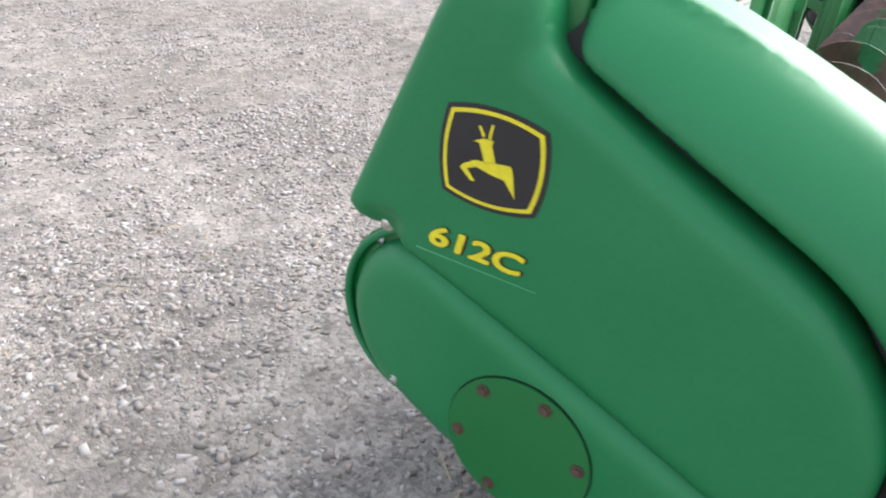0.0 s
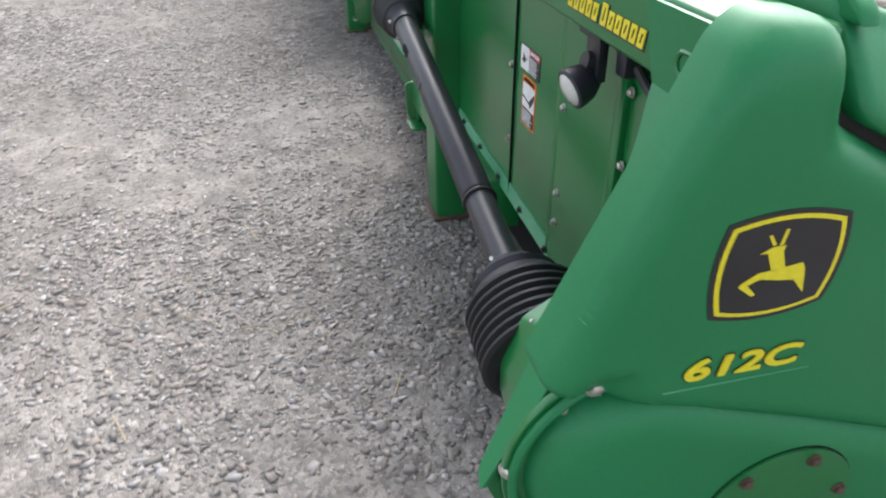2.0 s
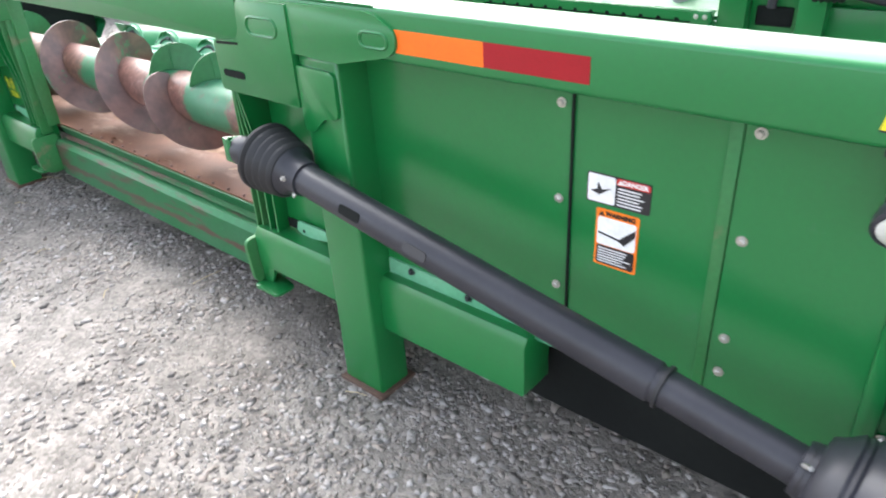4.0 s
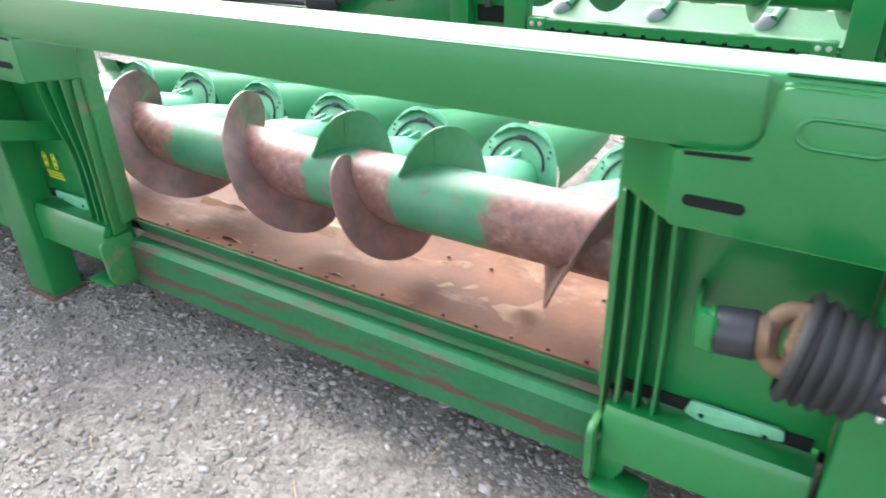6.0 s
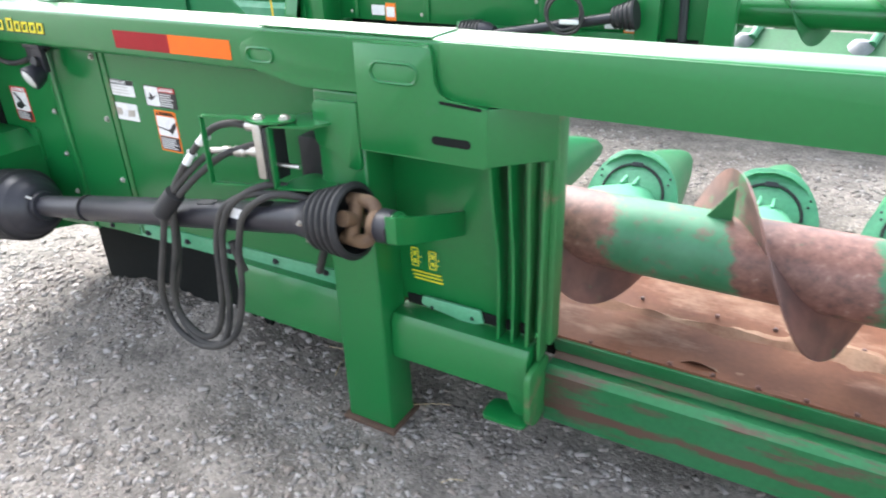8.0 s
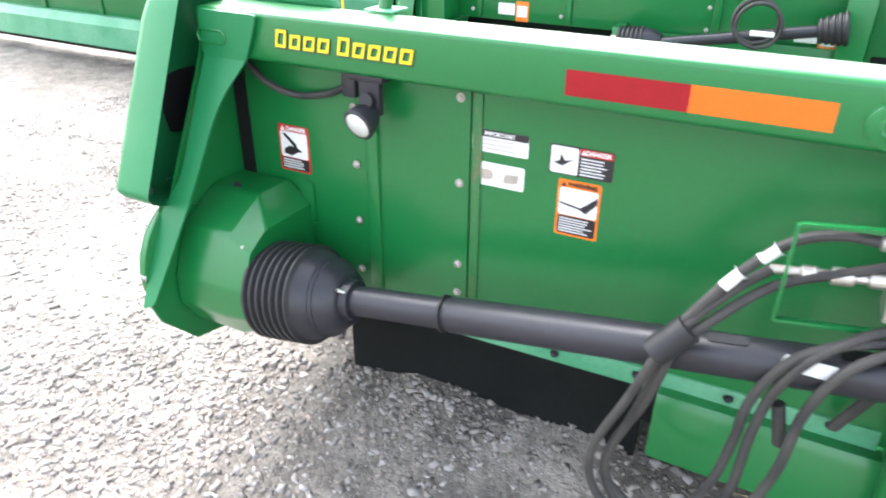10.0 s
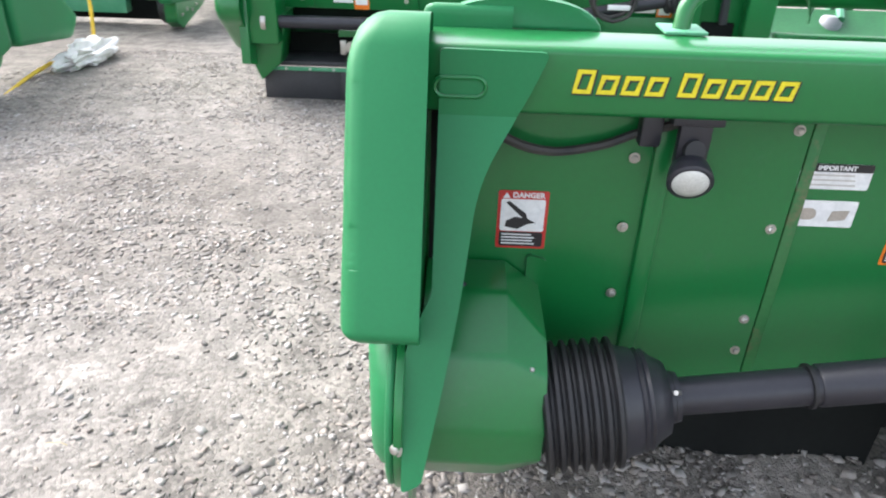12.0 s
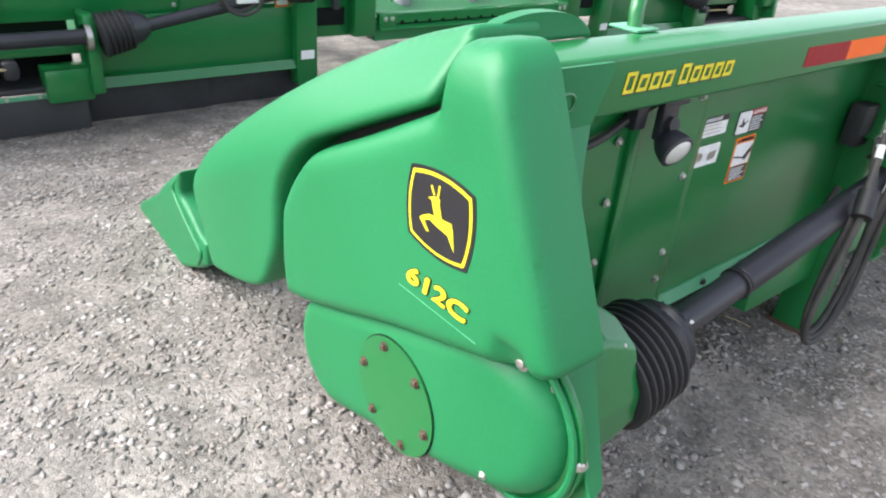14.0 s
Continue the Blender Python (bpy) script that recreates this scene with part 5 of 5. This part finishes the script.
# ---- row dividers in front of the auger ----
def divider():
    d = thing("row_divider", "pale green plastic row divider hood with black rubber seal", "row divider", "row dividers")
    rim = rounded([(-0.2, -0.12, 0.02), (-0.168, 0.02, 0.06), (-0.085, 0.125, 0.09), (0.085, 0.125, 0.09), (0.168, 0.02, 0.06), (0.2, -0.12, 0.02)], 0.02)
    bm = prism(rim, "y", 0.0, 0.006, bevel=0.002)
    bm.transform(Matrix.Translation((0, 1.45, 0.40)) @ Matrix.Rotation(radians(-28), 4, "X"))
    part("rim", bm, pale_green, d)
    tilt = Matrix.Translation((0, 1.45, 0.40)) @ Matrix.Rotation(radians(-28), 4, "X")
    arc = [(0.125 * math.cos(radians(a)) * (1.0 if abs(a - 90) > 40 else 1), -0.004, -0.06 + 0.125 * math.sin(radians(a))) for a in range(0, 181, 10)]
    bm = tube([tilt @ Vector(p) for p in arc], 0.006, 6)
    part("seal", bm, black_rubber, d, "black rubber seal")
    bm = box(-0.022, 0.022, -0.012, 0.0, 0.055, 0.075, 0.003)
    bm.transform(tilt)
    part("clip", bm, black_plastic, d)
    for sx in (-1, 1):
        for k in range(2):
            bm = bolt((sx * (0.137 + 0.004 * k), -0.001, 0.0 + 0.025 * k), (0, -1, 0), 0.006, washer=False)
            bm.transform(tilt)
            part("rivet", bm, black_plastic, d)
    # rear tail sloping down to the trough
    bm = bmesh.new()
    rows = []
    for y, w, h, z in ((0.80, 0.19, 0.06, 0.50), (0.95, 0.175, 0.09, 0.475), (1.15, 0.15, 0.105, 0.42), (1.30, 0.125, 0.105, 0.37), (1.42, 0.11, 0.10, 0.34), (1.455, 0.105, 0.095, 0.33)):
        rows.append([bm.verts.new((w * math.cos(radians(a)), y, z - 0.04 + h * math.sin(radians(a)))) for a in range(0, 181, 15)])
    for r0, r1 in zip(rows, rows[1:]):
        for i in range(len(r0) - 1):
            bm.faces.new((r0[i], r0[i + 1], r1[i + 1], r1[i]))
    part("tail", bm, pale_green, d)
    for sx in (-1, 1):
        part("tail_lug", box(sx * 0.018, sx * 0.03, 1.33, 1.42, 0.40, 0.432, 0.003), pale_green, d)
    # forward hood
    bm = bmesh.new()
    rows = []
    for t in range(9):
        u = t / 8
        y = 1.47 + 1.15 * u
        w, h = 0.172 * (1 - u) ** 0.75 + 0.01, 0.20 * (1 - u) ** 0.6 + 0.01
        z = 0.30 - 0.19 * u
        rows.append([bm.verts.new((w * math.cos(radians(a)), y, z + h * math.sin(radians(a)))) for a in range(-10, 191, 20)])
    for r0, r1 in zip(rows, rows[1:]):
        for i in range(len(r0) - 1):
            bm.faces.new((r0[i], r0[i + 1], r1[i + 1], r1[i]))
    part("hood", bm, poly_green, d)
    return d


first = divider()
first.location = (-5 * 0.507 + 0.012, -0.055, -0.035)
for k in range(-4, 6):
    copy_thing(first, Matrix.Translation((k * 0.507 + 0.012, -0.055, -0.035)))


# ---- the wide header parked behind ----
back = thing("wide_header", "large green corn header parked on gravel behind", "corn header", at=(0, 3.62, -0.109))
BY = 3.7


def bpart(name, bm, mat, label="", parent=None):
    ob = part(name, bm, mat, parent or back, label)
    ob.data.transform(Matrix.Translation((0, -BY, 0)))
    return ob


bpart("main_beam", box(-4.55, 4.55, BY - 0.02, BY + 0.16, 1.06, 1.22, 0.012), green)
bpart("trough", prism([(BY + 0.1, 0.52), (BY + 0.3, 0.44), (BY + 0.6, 0.47), (BY + 0.8, 0.6), (BY + 0.8, 0.58), (BY + 0.6, 0.44), (BY + 0.3, 0.41), (BY + 0.1, 0.49)], "x", -4.5, 4.5), flight_green)
for s in (-1, 1):
    X = lambda a: s * a
    bpart("rear_panel", box(X(1.62), X(4.45), BY + 0.08, BY + 0.09, 0.62, 1.1, 0.002), green)
    bpart("lower_panel", box(X(1.6), X(2.98), BY + 0.04, BY + 0.06, 0.26, 0.64, 0.004), green)
    for x in (2.35, 3.35, 4.05):
        bpart("panel_rib", box(X(x), X(x + 0.05), BY + 0.06, BY + 0.085, 0.63, 1.06, 0.006), green)
        for z in (0.68, 0.82, 0.96):
            bpart("panel_bolt", bolt((X(x + 0.08), BY + 0.08, z), (0, -1, 0), 0.012), zinc)
    bpart("bottom_rail", prism([(BY - 0.02, 0.24), (BY + 0.06, 0.24), (BY + 0.06, 0.29), (BY, 0.30)], "x", X(1.62), X(2.98), bevel=0.004), green)
    # service bay with a bracket and rod, its back near-black to hold shade
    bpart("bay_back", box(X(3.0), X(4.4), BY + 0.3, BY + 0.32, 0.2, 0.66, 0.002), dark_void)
    bpart("bay_floor", box(X(3.0), X(4.42), BY + 0.02, BY + 0.3, 0.24, 0.27, 0.004), skirt_rubber)
    bpart("bay_rail", box(X(3.0), X(3.88), BY - 0.02, BY + 0.03, 0.455, 0.5, 0.004), green)
    bpart("bracket", box(X(3.875), X(3.835), BY, BY + 0.03, 0.33, 0.425, 0.004), zinc, "white metal bracket")
    bpart("bracket_ring", lathe([(0, 0.018), (0.0, 0.038), (0.02, 0.038), (0.02, 0.018)], (X(3.80), BY - 0.015, 0.385), (X(3.80), BY + 1, 0.385), 18), zinc)
    bpart("rod", tube([(X(3.78), BY + 0.01, 0.38), (X(3.38), BY + 0.01, 0.39)], 0.008, 8), straw, "pale yellow rod")
    bpart("gear_lump", box(X(3.42), X(3.33), BY, BY + 0.12, 0.32, 0.43, 0.03), black_plastic)
    bpart("green_box", box(X(3.23), X(2.99), BY - 0.08, BY + 0.1, 0.2, 0.385, 0.008), green)
    bpart("flange_plate", box(X(3.0), X(2.935), BY - 0.12, BY + 0.1, 0.24, 0.68, 0.008), green)
    # guarded cross shaft and drive shaft
    bpart("cross_shaft", lathe([(0, 0), (0, 0.042), (1.36, 0.042), (1.36, 0)], (X(4.36), BY - 0.1, 0.56), (X(2.9), BY - 0.1, 0.565), 20), black_plastic)
    for x in (4.36, 3.0):
        bpart("shaft_flange", lathe([(0, 0), (0, 0.075), (0.03, 0.075), (0.03, 0)], (X(x), BY - 0.1, 0.56), (X(x) - s, BY - 0.1, 0.56), 16), zinc)
    bpart("boot", bellows((X(2.93), BY - 0.13, 0.57), (X(2.76), BY - 0.13, 0.60), 0.125, 0.11, 6), black_rubber)
    bpart("boot_cone", lathe([(0, 0.10), (0.06, 0.085), (0.11, 0.05), (0.112, 0)], (X(2.77), BY - 0.13, 0.60), (X(2.0), BY - 0.14, 0.72), 20), black_plastic)
    bpart("drive_shaft", tube([(X(2.70), BY - 0.13, 0.605), (X(1.75), BY - 0.14, 0.775)], 0.036, 14), black_plastic)
    bpart("boot", bellows((X(1.78), BY - 0.14, 0.77), (X(1.62), BY - 0.14, 0.80), 0.07, 0.105, 5), black_rubber)
    loop = [(X(2.12) + 0.13 * math.sin(a * 0.7), BY - 0.18, 0.70 - 0.13 * math.cos(a * 0.7) + 0.1) for a in range(0, 10)]
    bpart("hose_loop", tube(smooth_path(loop, 4), 0.014, 8), hose_rubber)
    bpart("hose_loop", tube(smooth_path([(p[0] + 0.02, p[1] - 0.02, p[2] - 0.02) for p in loop], 4), 0.012, 8), hose_rubber)
    bpart("hose_tag", box(X(2.14), X(2.0), BY - 0.2, BY - 0.18, 0.72, 0.75, 0.004), white_vinyl)
    # rubber skirts
    for x0, x1, dy in ((3.02, 3.88, 0.0), (3.86, 4.42, 0.016)):
        bpart("skirt", box(X(x0), X(x1), BY - 0.005 + dy, BY + 0.008 + dy, 0.01, 0.235, 0.003), skirt_rubber, "hanging grey-black rubber skirt")
    bpart("skirt_strip", box(X(3.0), X(4.35), BY - 0.016, BY - 0.004, 0.215, 0.24, 0.002), pale_green)
    for k in range(8):
        bpart("strip_bolt", bolt((X(3.1 + 0.165 * k), BY - 0.016, 0.228), (0, -1, 0), 0.008), zinc)
    for x0, x1, dy in ((2.24, 3.0, 0.0), (1.55, 2.27, 0.018)):
        bpart("inner_skirt", box(X(x0), X(x1), BY + 0.12 + dy, BY + 0.135 + dy, 0.0, 0.26, 0.003), skirt_rubber, "hanging grey-black rubber skirt")
    # posts beside the feed opening
    bpart("post", box(X(1.50), X(1.66), BY - 0.03, BY + 0.1, 0.12, 1.08, 0.012), green)
    bpart("post", box(X(1.02), X(1.2), BY - 0.03, BY + 0.1, 0.42, 1.08, 0.012), green)
    bpart("post_decal", box(X(1.53), X(1.63), BY - 0.033, BY - 0.029, 0.30, 0.36, 0), white_vinyl)
    bpart("bay_panel", box(X(1.2), X(1.5), BY + 0.06, BY + 0.07, 0.42, 1.08, 0.002), green)
    # near-black plate: the shade of the window opening put into colour
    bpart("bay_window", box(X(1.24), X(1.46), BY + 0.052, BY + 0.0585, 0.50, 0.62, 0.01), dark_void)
    bpart("bay_pipe", tube([(X(1.34), BY + 0.0, 0.62), (X(1.36), BY + 0.0, 1.05)], 0.03, 10), black_plastic)
    bpart("sill_bracket", box(X(0.99), X(0.86), BY - 0.06, BY + 0.02, 0.47, 0.58, 0.006), green)
    for k in range(2):
        bpart("bracket_bolt", bolt((X(0.955 - 0.06 * k), BY - 0.06, 0.54), (0, -1, 0), 0.014), zinc)
    # end shield of the wide header
    sh = rounded([(BY - 0.28, 0.62), (BY - 0.1, 1.2), (BY + 0.15, 1.25), (BY + 0.9, 0.95), (BY + 1.0, 0.5), (BY + 0.3, 0.32), (BY + 0.1, 0.3)], 0.08)
    bpart("end_cover", pillow(sh, "x", X(4.63), X(4.46), 0.06, 0.03), green)
    bpart("end_web", prism([(BY - 0.2, 0.3), (BY + 0.3, 0.16), (BY + 0.9, 0.3), (BY + 0.9, 0.9), (BY, 1.2), (BY - 0.15, 0.8)], "x", X(4.44), X(4.5), bevel=0.004), green)
    bpart("end_box", box(X(4.46), X(4.25), BY - 0.16, BY + 0.12, 0.42, 1.0, 0.02), green)
    bpart("end_shoe", prism([(X(4.58), 0.60), (X(4.22), 0.60), (X(4.28), 0.27), (X(4.42), 0.15), (X(4.5), 0.34)], "y", BY - 0.05, BY + 0.2, bevel=0.01), green)
for x0 in (-3.92, -1.9, 2.0):
    bpart("decal", box(x0, x0 + 0.13, BY + 0.076, BY + 0.081, 0.66, 0.74, 0), white_vinyl)
    bpart("decal", box(x0 + 0.14, x0 + 0.24, BY + 0.076, BY + 0.081, 0.62, 0.76, 0), orange_vinyl)
    bpart("decal_field", box(x0 + 0.15, x0 + 0.23, BY + 0.074, BY + 0.079, 0.65, 0.73, 0), white_vinyl)
# notched sill of the feed opening
bpart("sill", prism([(BY - 0.02, 0.38), (BY + 0.1, 0.38), (BY + 0.1, 0.50), (BY, 0.51)], "x", -1.02, 1.02, bevel=0.004), green)
notch = [(-1.0, 0.505)]
for k in range(15):
    x = -0.95 + 0.13 * k
    notch += [(x, 0.505), (x + 0.006, 0.523), (x + 0.034, 0.523), (x + 0.04, 0.505)]
notch += [(1.0, 0.505), (1.0, 0.565), (-1.0, 0.565)]
bpart("sill_rail", prism(notch, "y", BY - 0.05, BY - 0.04), green)
bpart("sill_top", box(-1.0, 1.0, BY - 0.045, BY + 0.03, 0.566, 0.572, 0.001), green)
# near-black strip paints the shade behind the rail's notches
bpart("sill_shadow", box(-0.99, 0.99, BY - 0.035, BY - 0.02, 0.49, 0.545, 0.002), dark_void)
bpart("sill_lip", prism([(BY - 0.075, 0.47), (BY - 0.03, 0.495), (BY - 0.03, 0.485), (BY - 0.075, 0.46)], "x", -1.0, 1.0), green)
bpart("auger_tube", lathe([(0, 0), (0, 0.1), (8.8, 0.1), (8.8, 0)], (-4.4, BY + 0.45, 0.77), (4.4, BY + 0.45, 0.77), 28), green)
for x0, x1, a0, turns in ((-1.5, -0.12, 0.4, 2.5), (0.12, 1.5, 1.9, -2.5)):
    bm = flight(x0, x1, a0, abs(turns), 1 if turns > 0 else -1)
    bm.transform(Matrix.Translation((0, BY + 0.45, 0.77)))
    bpart("flight", bm, flight_green, "dark green flighting")


def back_unit():
    """A row unit in the wide header's feed opening: grey bell, green hood and a pale arm."""
    d = thing("row_unit", "green row divider with a grey housing behind the header", "row divider", "row units behind")
    bm = lathe([(0, 0.02), (0.0, 0.10), (0.05, 0.11), (0.12, 0.09), (0.16, 0.05), (0.165, 0)], (0, 0, 0.42), (0, 0, 1), 18)
    part("housing", bm, material("grey_cast_housing", (0.32, 0.32, 0.36), 0.5) if "grey_cast_housing" not in bpy.data.materials else bpy.data.materials["grey_cast_housing"], d)
    part("cap", tube(smooth_path([(0.06, -0.04, 0.56), (0.10, 0.1, 0.63), (0.16, 0.25, 0.62)], 5), 0.03, 10), pale_green, d)
    bm = bmesh.new()
    rows = []
    for t in range(7):
        u = t / 6
        w, h = 0.17 * (1 - u) ** 0.7 + 0.01, 0.24 * (1 - u) ** 0.6 + 0.01
        rows.append([bm.verts.new((0.25 + w * math.cos(radians(a)), 0.35 + 1.1 * u, 0.36 - 0.22 * u + h * math.sin(radians(a)))) for a in range(-10, 191, 20)])
    for r0, r1 in zip(rows, rows[1:]):
        for i in range(len(r0) - 1):
            bm.faces.new((r0[i], r0[i + 1], r1[i + 1], r1[i]))
    part("hood", bm, poly_green, d)
    return d


u0 = back_unit()
u0.location = (-4.1, BY + 0.64, -0.12)
for k in range(1, 12):
    copy_thing(u0, Matrix.Translation((-4.1 + 0.762 * k, BY + 0.64, -0.12)))


# ---- headers parked farther off across the yard ----
def far_header(x, y, label):
    """A header parked parallel to the first, seen at its right end; x, y is the beam's end."""
    h = thing("parked_header", label, "corn header", "parked headers", (x, y, ground_height(x, y)))
    part("cover", pillow(rounded([(-0.42, 0.75), (-0.12, 1.2), (0.1, 1.2), (0.62, 0.9), (0.74, 0.7), (0.72, 0.25), (0.55, 0.2), (-0.4, 0.31)], 0.05), "x", 0.0, -0.115, 0.04, 0.03), poly_green, h)
    part("hood", pillow(rounded([(0.16, 1.19), (0.8, 0.92), (1.35, 0.6), (1.66, 0.28), (1.52, 0.135), (0.78, 0.23), (0.785, 0.7), (0.66, 0.95)], 0.05), "x", -0.006, -0.27, 0.03, 0.03), poly_green, h)
    # near-black plate behind the hood gap, with its shade in the colour
    part("dark_gap_backing", prism(rounded([(0.1, 1.12), (0.6, 0.93), (1.3, 0.55), (1.42, 0.5), (1.4, 0.2), (0.8, 0.26), (0.1, 0.4)], 0.03), "x", -0.17, -0.13), dark_void, h)
    part("skid_shoe", prism(rounded([(-0.22, 0.36), (-0.25, 0.12), (-0.12, 0.03), (0.55, 0.16), (0.62, 0.26), (0.3, 0.3)], 0.04), "x", -0.14, -0.02, bevel=0.006), green, h)
    for k in range(4):
        part("shoe_bolt", bolt((-0.02, -0.1 + 0.14 * k, 0.16 + 0.03 * (k % 2)), (1, 0, 0), 0.016), zinc, h)
    part("badge", prism(stadium(0.064, 0.902, 0.16, 0.14), "x", -0.004, 0.003), black_vinyl, h)
    part("badge_mark", prism(stadium(0.064, 0.902, 0.10, 0.05), "x", -0.004, 0.004), yellow, h)
    part("beam", box(-3.4, -0.1, 0.0, 0.13, 1.05, 1.165, 0.01), green, h)
    part("rear_wall", box(-3.4, -0.1, 0.1, 0.106, 0.36, 1.06, 0.001), green, h)
    part("lower_rail", prism([(-0.02, 0.14), (0.1, 0.14), (0.1, 0.40), (0.04, 0.40), (-0.02, 0.33)], "x", -3.4, -0.62, bevel=0.01), pale_green, h)
    part("gear_housing", box(-0.36, -0.13, -0.18, 0.09, 0.30, 0.66, 0.03), green, h)
    # near-black sheet below the wall, the shade there held in its colour
    part("underside_shade_sheet", box(-3.3, -0.2, 0.2, 0.22, 0.04, 0.4, 0.002), dark_void, h)
    for x0 in (-0.75, -1.4, -2.2):
        part("panel_rib", box(x0, x0 + 0.05, 0.085, 0.1, 0.38, 1.05, 0.005), green, h)
    part("wheel_guard", lathe([(0, 0), (0, 0.15), (0.02, 0.17), (0.1, 0.17), (0.12, 0.14), (0.12, 0)], (-0.13, 0.0, 0.22), (-1, 0.0, 0.22), 20), black_rubber, h)
    return h


far_header(-6.2, 3.0, "green corn header end parked beside a yellow strap")
far_header(-5.87, 6.15, "green corn header parked far across the yard")
far_header(-6.4, 9.6, "green corn header parked at the yard's far edge")

strap = thing("ratchet_strap", "yellow strap hanging from the parked header to the gravel", "strap", at=(-6.3, 4.3, -0.13))
for pts in ([(0.05, 0.66, 0.62), (0.04, 0.68, 0.35), (0.02, 0.66, 0.06)], [(0.0, 0.45, 0.05), (0.02, -0.3, 0.04), (0.1, -0.85, 0.025)]):
    part("webbing", tube(smooth_path(pts, 4), 0.016, 4), strap_yellow, strap)
sack = thing("plastic_sheet", "crumpled white plastic sheet lying on the gravel", "plastic sheet", at=(-6.12, 4.5, -0.105))
bm = bmesh.new()
bmesh.ops.create_icosphere(bm, subdivisions=4, radius=1)
for v in bm.verts:
    k = 1 + 0.5 * noise.noise(v.co * 2.2) + 0.3 * noise.noise(v.co * 5) + 0.15 * noise.noise(v.co * 11)
    v.co = Vector((v.co.x * 0.14 * k, v.co.y * 0.36 * k, max(-0.02, v.co.z * 0.11 * k + 0.03)))
part("sheet", bm, sack_white, sack)


# ---- loose stones and straw on the ground ----
def gravel(name, count, area, size, seed, label, mat):
    """Crushed stone chips strewn over a stretch of the yard, as one mesh."""
    rng = np.random.default_rng(seed)
    base_v = np.array([(a, b, c) for a in (-1, 1) for b in (-1, 1) for c in (-1, 1)]) * 0.72
    base_f = np.array([(0, 1, 3), (0, 3, 2), (4, 6, 7), (4, 7, 5), (0, 4, 5), (0, 5, 1), (2, 3, 7), (2, 7, 6), (0, 2, 6), (0, 6, 4), (1, 5, 7), (1, 7, 3)])
    x0, x1, y0, y1 = area
    px, py = rng.uniform(x0, x1, count), rng.uniform(y0, y1, count)
    clump = np.array([0.9 * noise.noise((float(a) * 0.8, float(b) * 0.8, 4.0)) + 0.6 * noise.noise((float(a) * 2.6, float(b) * 2.6, 9.0)) for a, b in zip(px, py)])
    keep = rng.uniform(0, 1, count) < np.clip(0.68 + 1.3 * clump, 0.14, 1.0)
    px, py = px[keep], py[keep]
    k = len(px)
    pz = np.array([ground_height(float(a), float(b)) for a, b in zip(px, py)])
    r = size[0] * (size[1] / size[0]) ** (rng.uniform(0, 1, k) ** 2.2)
    sc = np.stack((r * rng.uniform(0.85, 1.55, k), r * rng.uniform(0.55, 1.05, k), r * rng.uniform(0.22, 0.5, k)), 1)
    v = base_v[None] * (1 + rng.uniform(-0.6, 0.45, (k, len(base_v), 3))) * sc[:, None]
    yaw, tip = rng.uniform(0, 6.283, k), rng.uniform(-0.5, 0.5, k)
    c, s = np.cos(tip)[:, None], np.sin(tip)[:, None]
    v = np.stack((v[..., 0], v[..., 1] * c - v[..., 2] * s, v[..., 1] * s + v[..., 2] * c), 2)
    c, s = np.cos(yaw)[:, None], np.sin(yaw)[:, None]
    v = np.stack((v[..., 0] * c - v[..., 1] * s, v[..., 0] * s + v[..., 1] * c, v[..., 2]), 2)
    v += np.stack((px, py, pz + sc[:, 2] * 0.12), 1)[:, None]
    f = (base_f[None] + (np.arange(k) * len(base_v))[:, None, None]).reshape(-1, 3)
    me = bpy.data.meshes.new(name)
    me.vertices.add(k * len(base_v))
    me.vertices.foreach_set("co", v.reshape(-1).astype(np.float32))
    me.loops.add(f.size)
    me.loops.foreach_set("vertex_index", f.reshape(-1).astype(np.int32))
    me.polygons.add(len(f))
    me.polygons.foreach_set("loop_start", np.arange(0, f.size, 3, dtype=np.int32))
    me.polygons.foreach_set("loop_total", np.full(len(f), 3, np.int32))
    me.update(calc_edges=True)
    me.materials.append(mat)
    return tagged(new(name, me), label, "gravel", kind="stuff")


CHIPS = "loose grey crushed limestone chips on the yard"
gravel("gravel", 120000, (-5.2, 4.6, -2.4, 0.2), (0.0045, 0.017), 1, CHIPS, stone)
gravel("gravel", 46000, (-6.5, -3.0, 0.2, 5.0), (0.005, 0.016), 2, CHIPS, stone)
gravel("gravel", 24000, (-3.0, 4.6, 0.2, 3.4), (0.007, 0.02), 4, CHIPS, stone)
gravel("gravel", 50000, (-3.0, 4.2, -6.0, -2.4), (0.006, 0.017), 3, CHIPS, stone)


def straw_bits():
    rng = random.Random(8)
    bm = bmesh.new()
    for _ in range(60):
        x, y = rng.uniform(-4.6, 3.6), rng.uniform(-1.6, 0.3)
        a, ln = rng.uniform(0, 6.28), rng.uniform(0.04, 0.14)
        z = ground_height(x, y) + 0.014
        mid = (x + math.cos(a) * ln / 2 + rng.uniform(-0.01, 0.01), y + math.sin(a) * ln / 2, z + 0.008)
        tube([(x, y, z), mid, (x + math.cos(a) * ln, y + math.sin(a) * ln, z)], 0.0016, 4, bm)
    tagged(part("straw", bm, straw, kind="stuff"), "scattered dry straw stems on the gravel", "straw")


straw_bits()
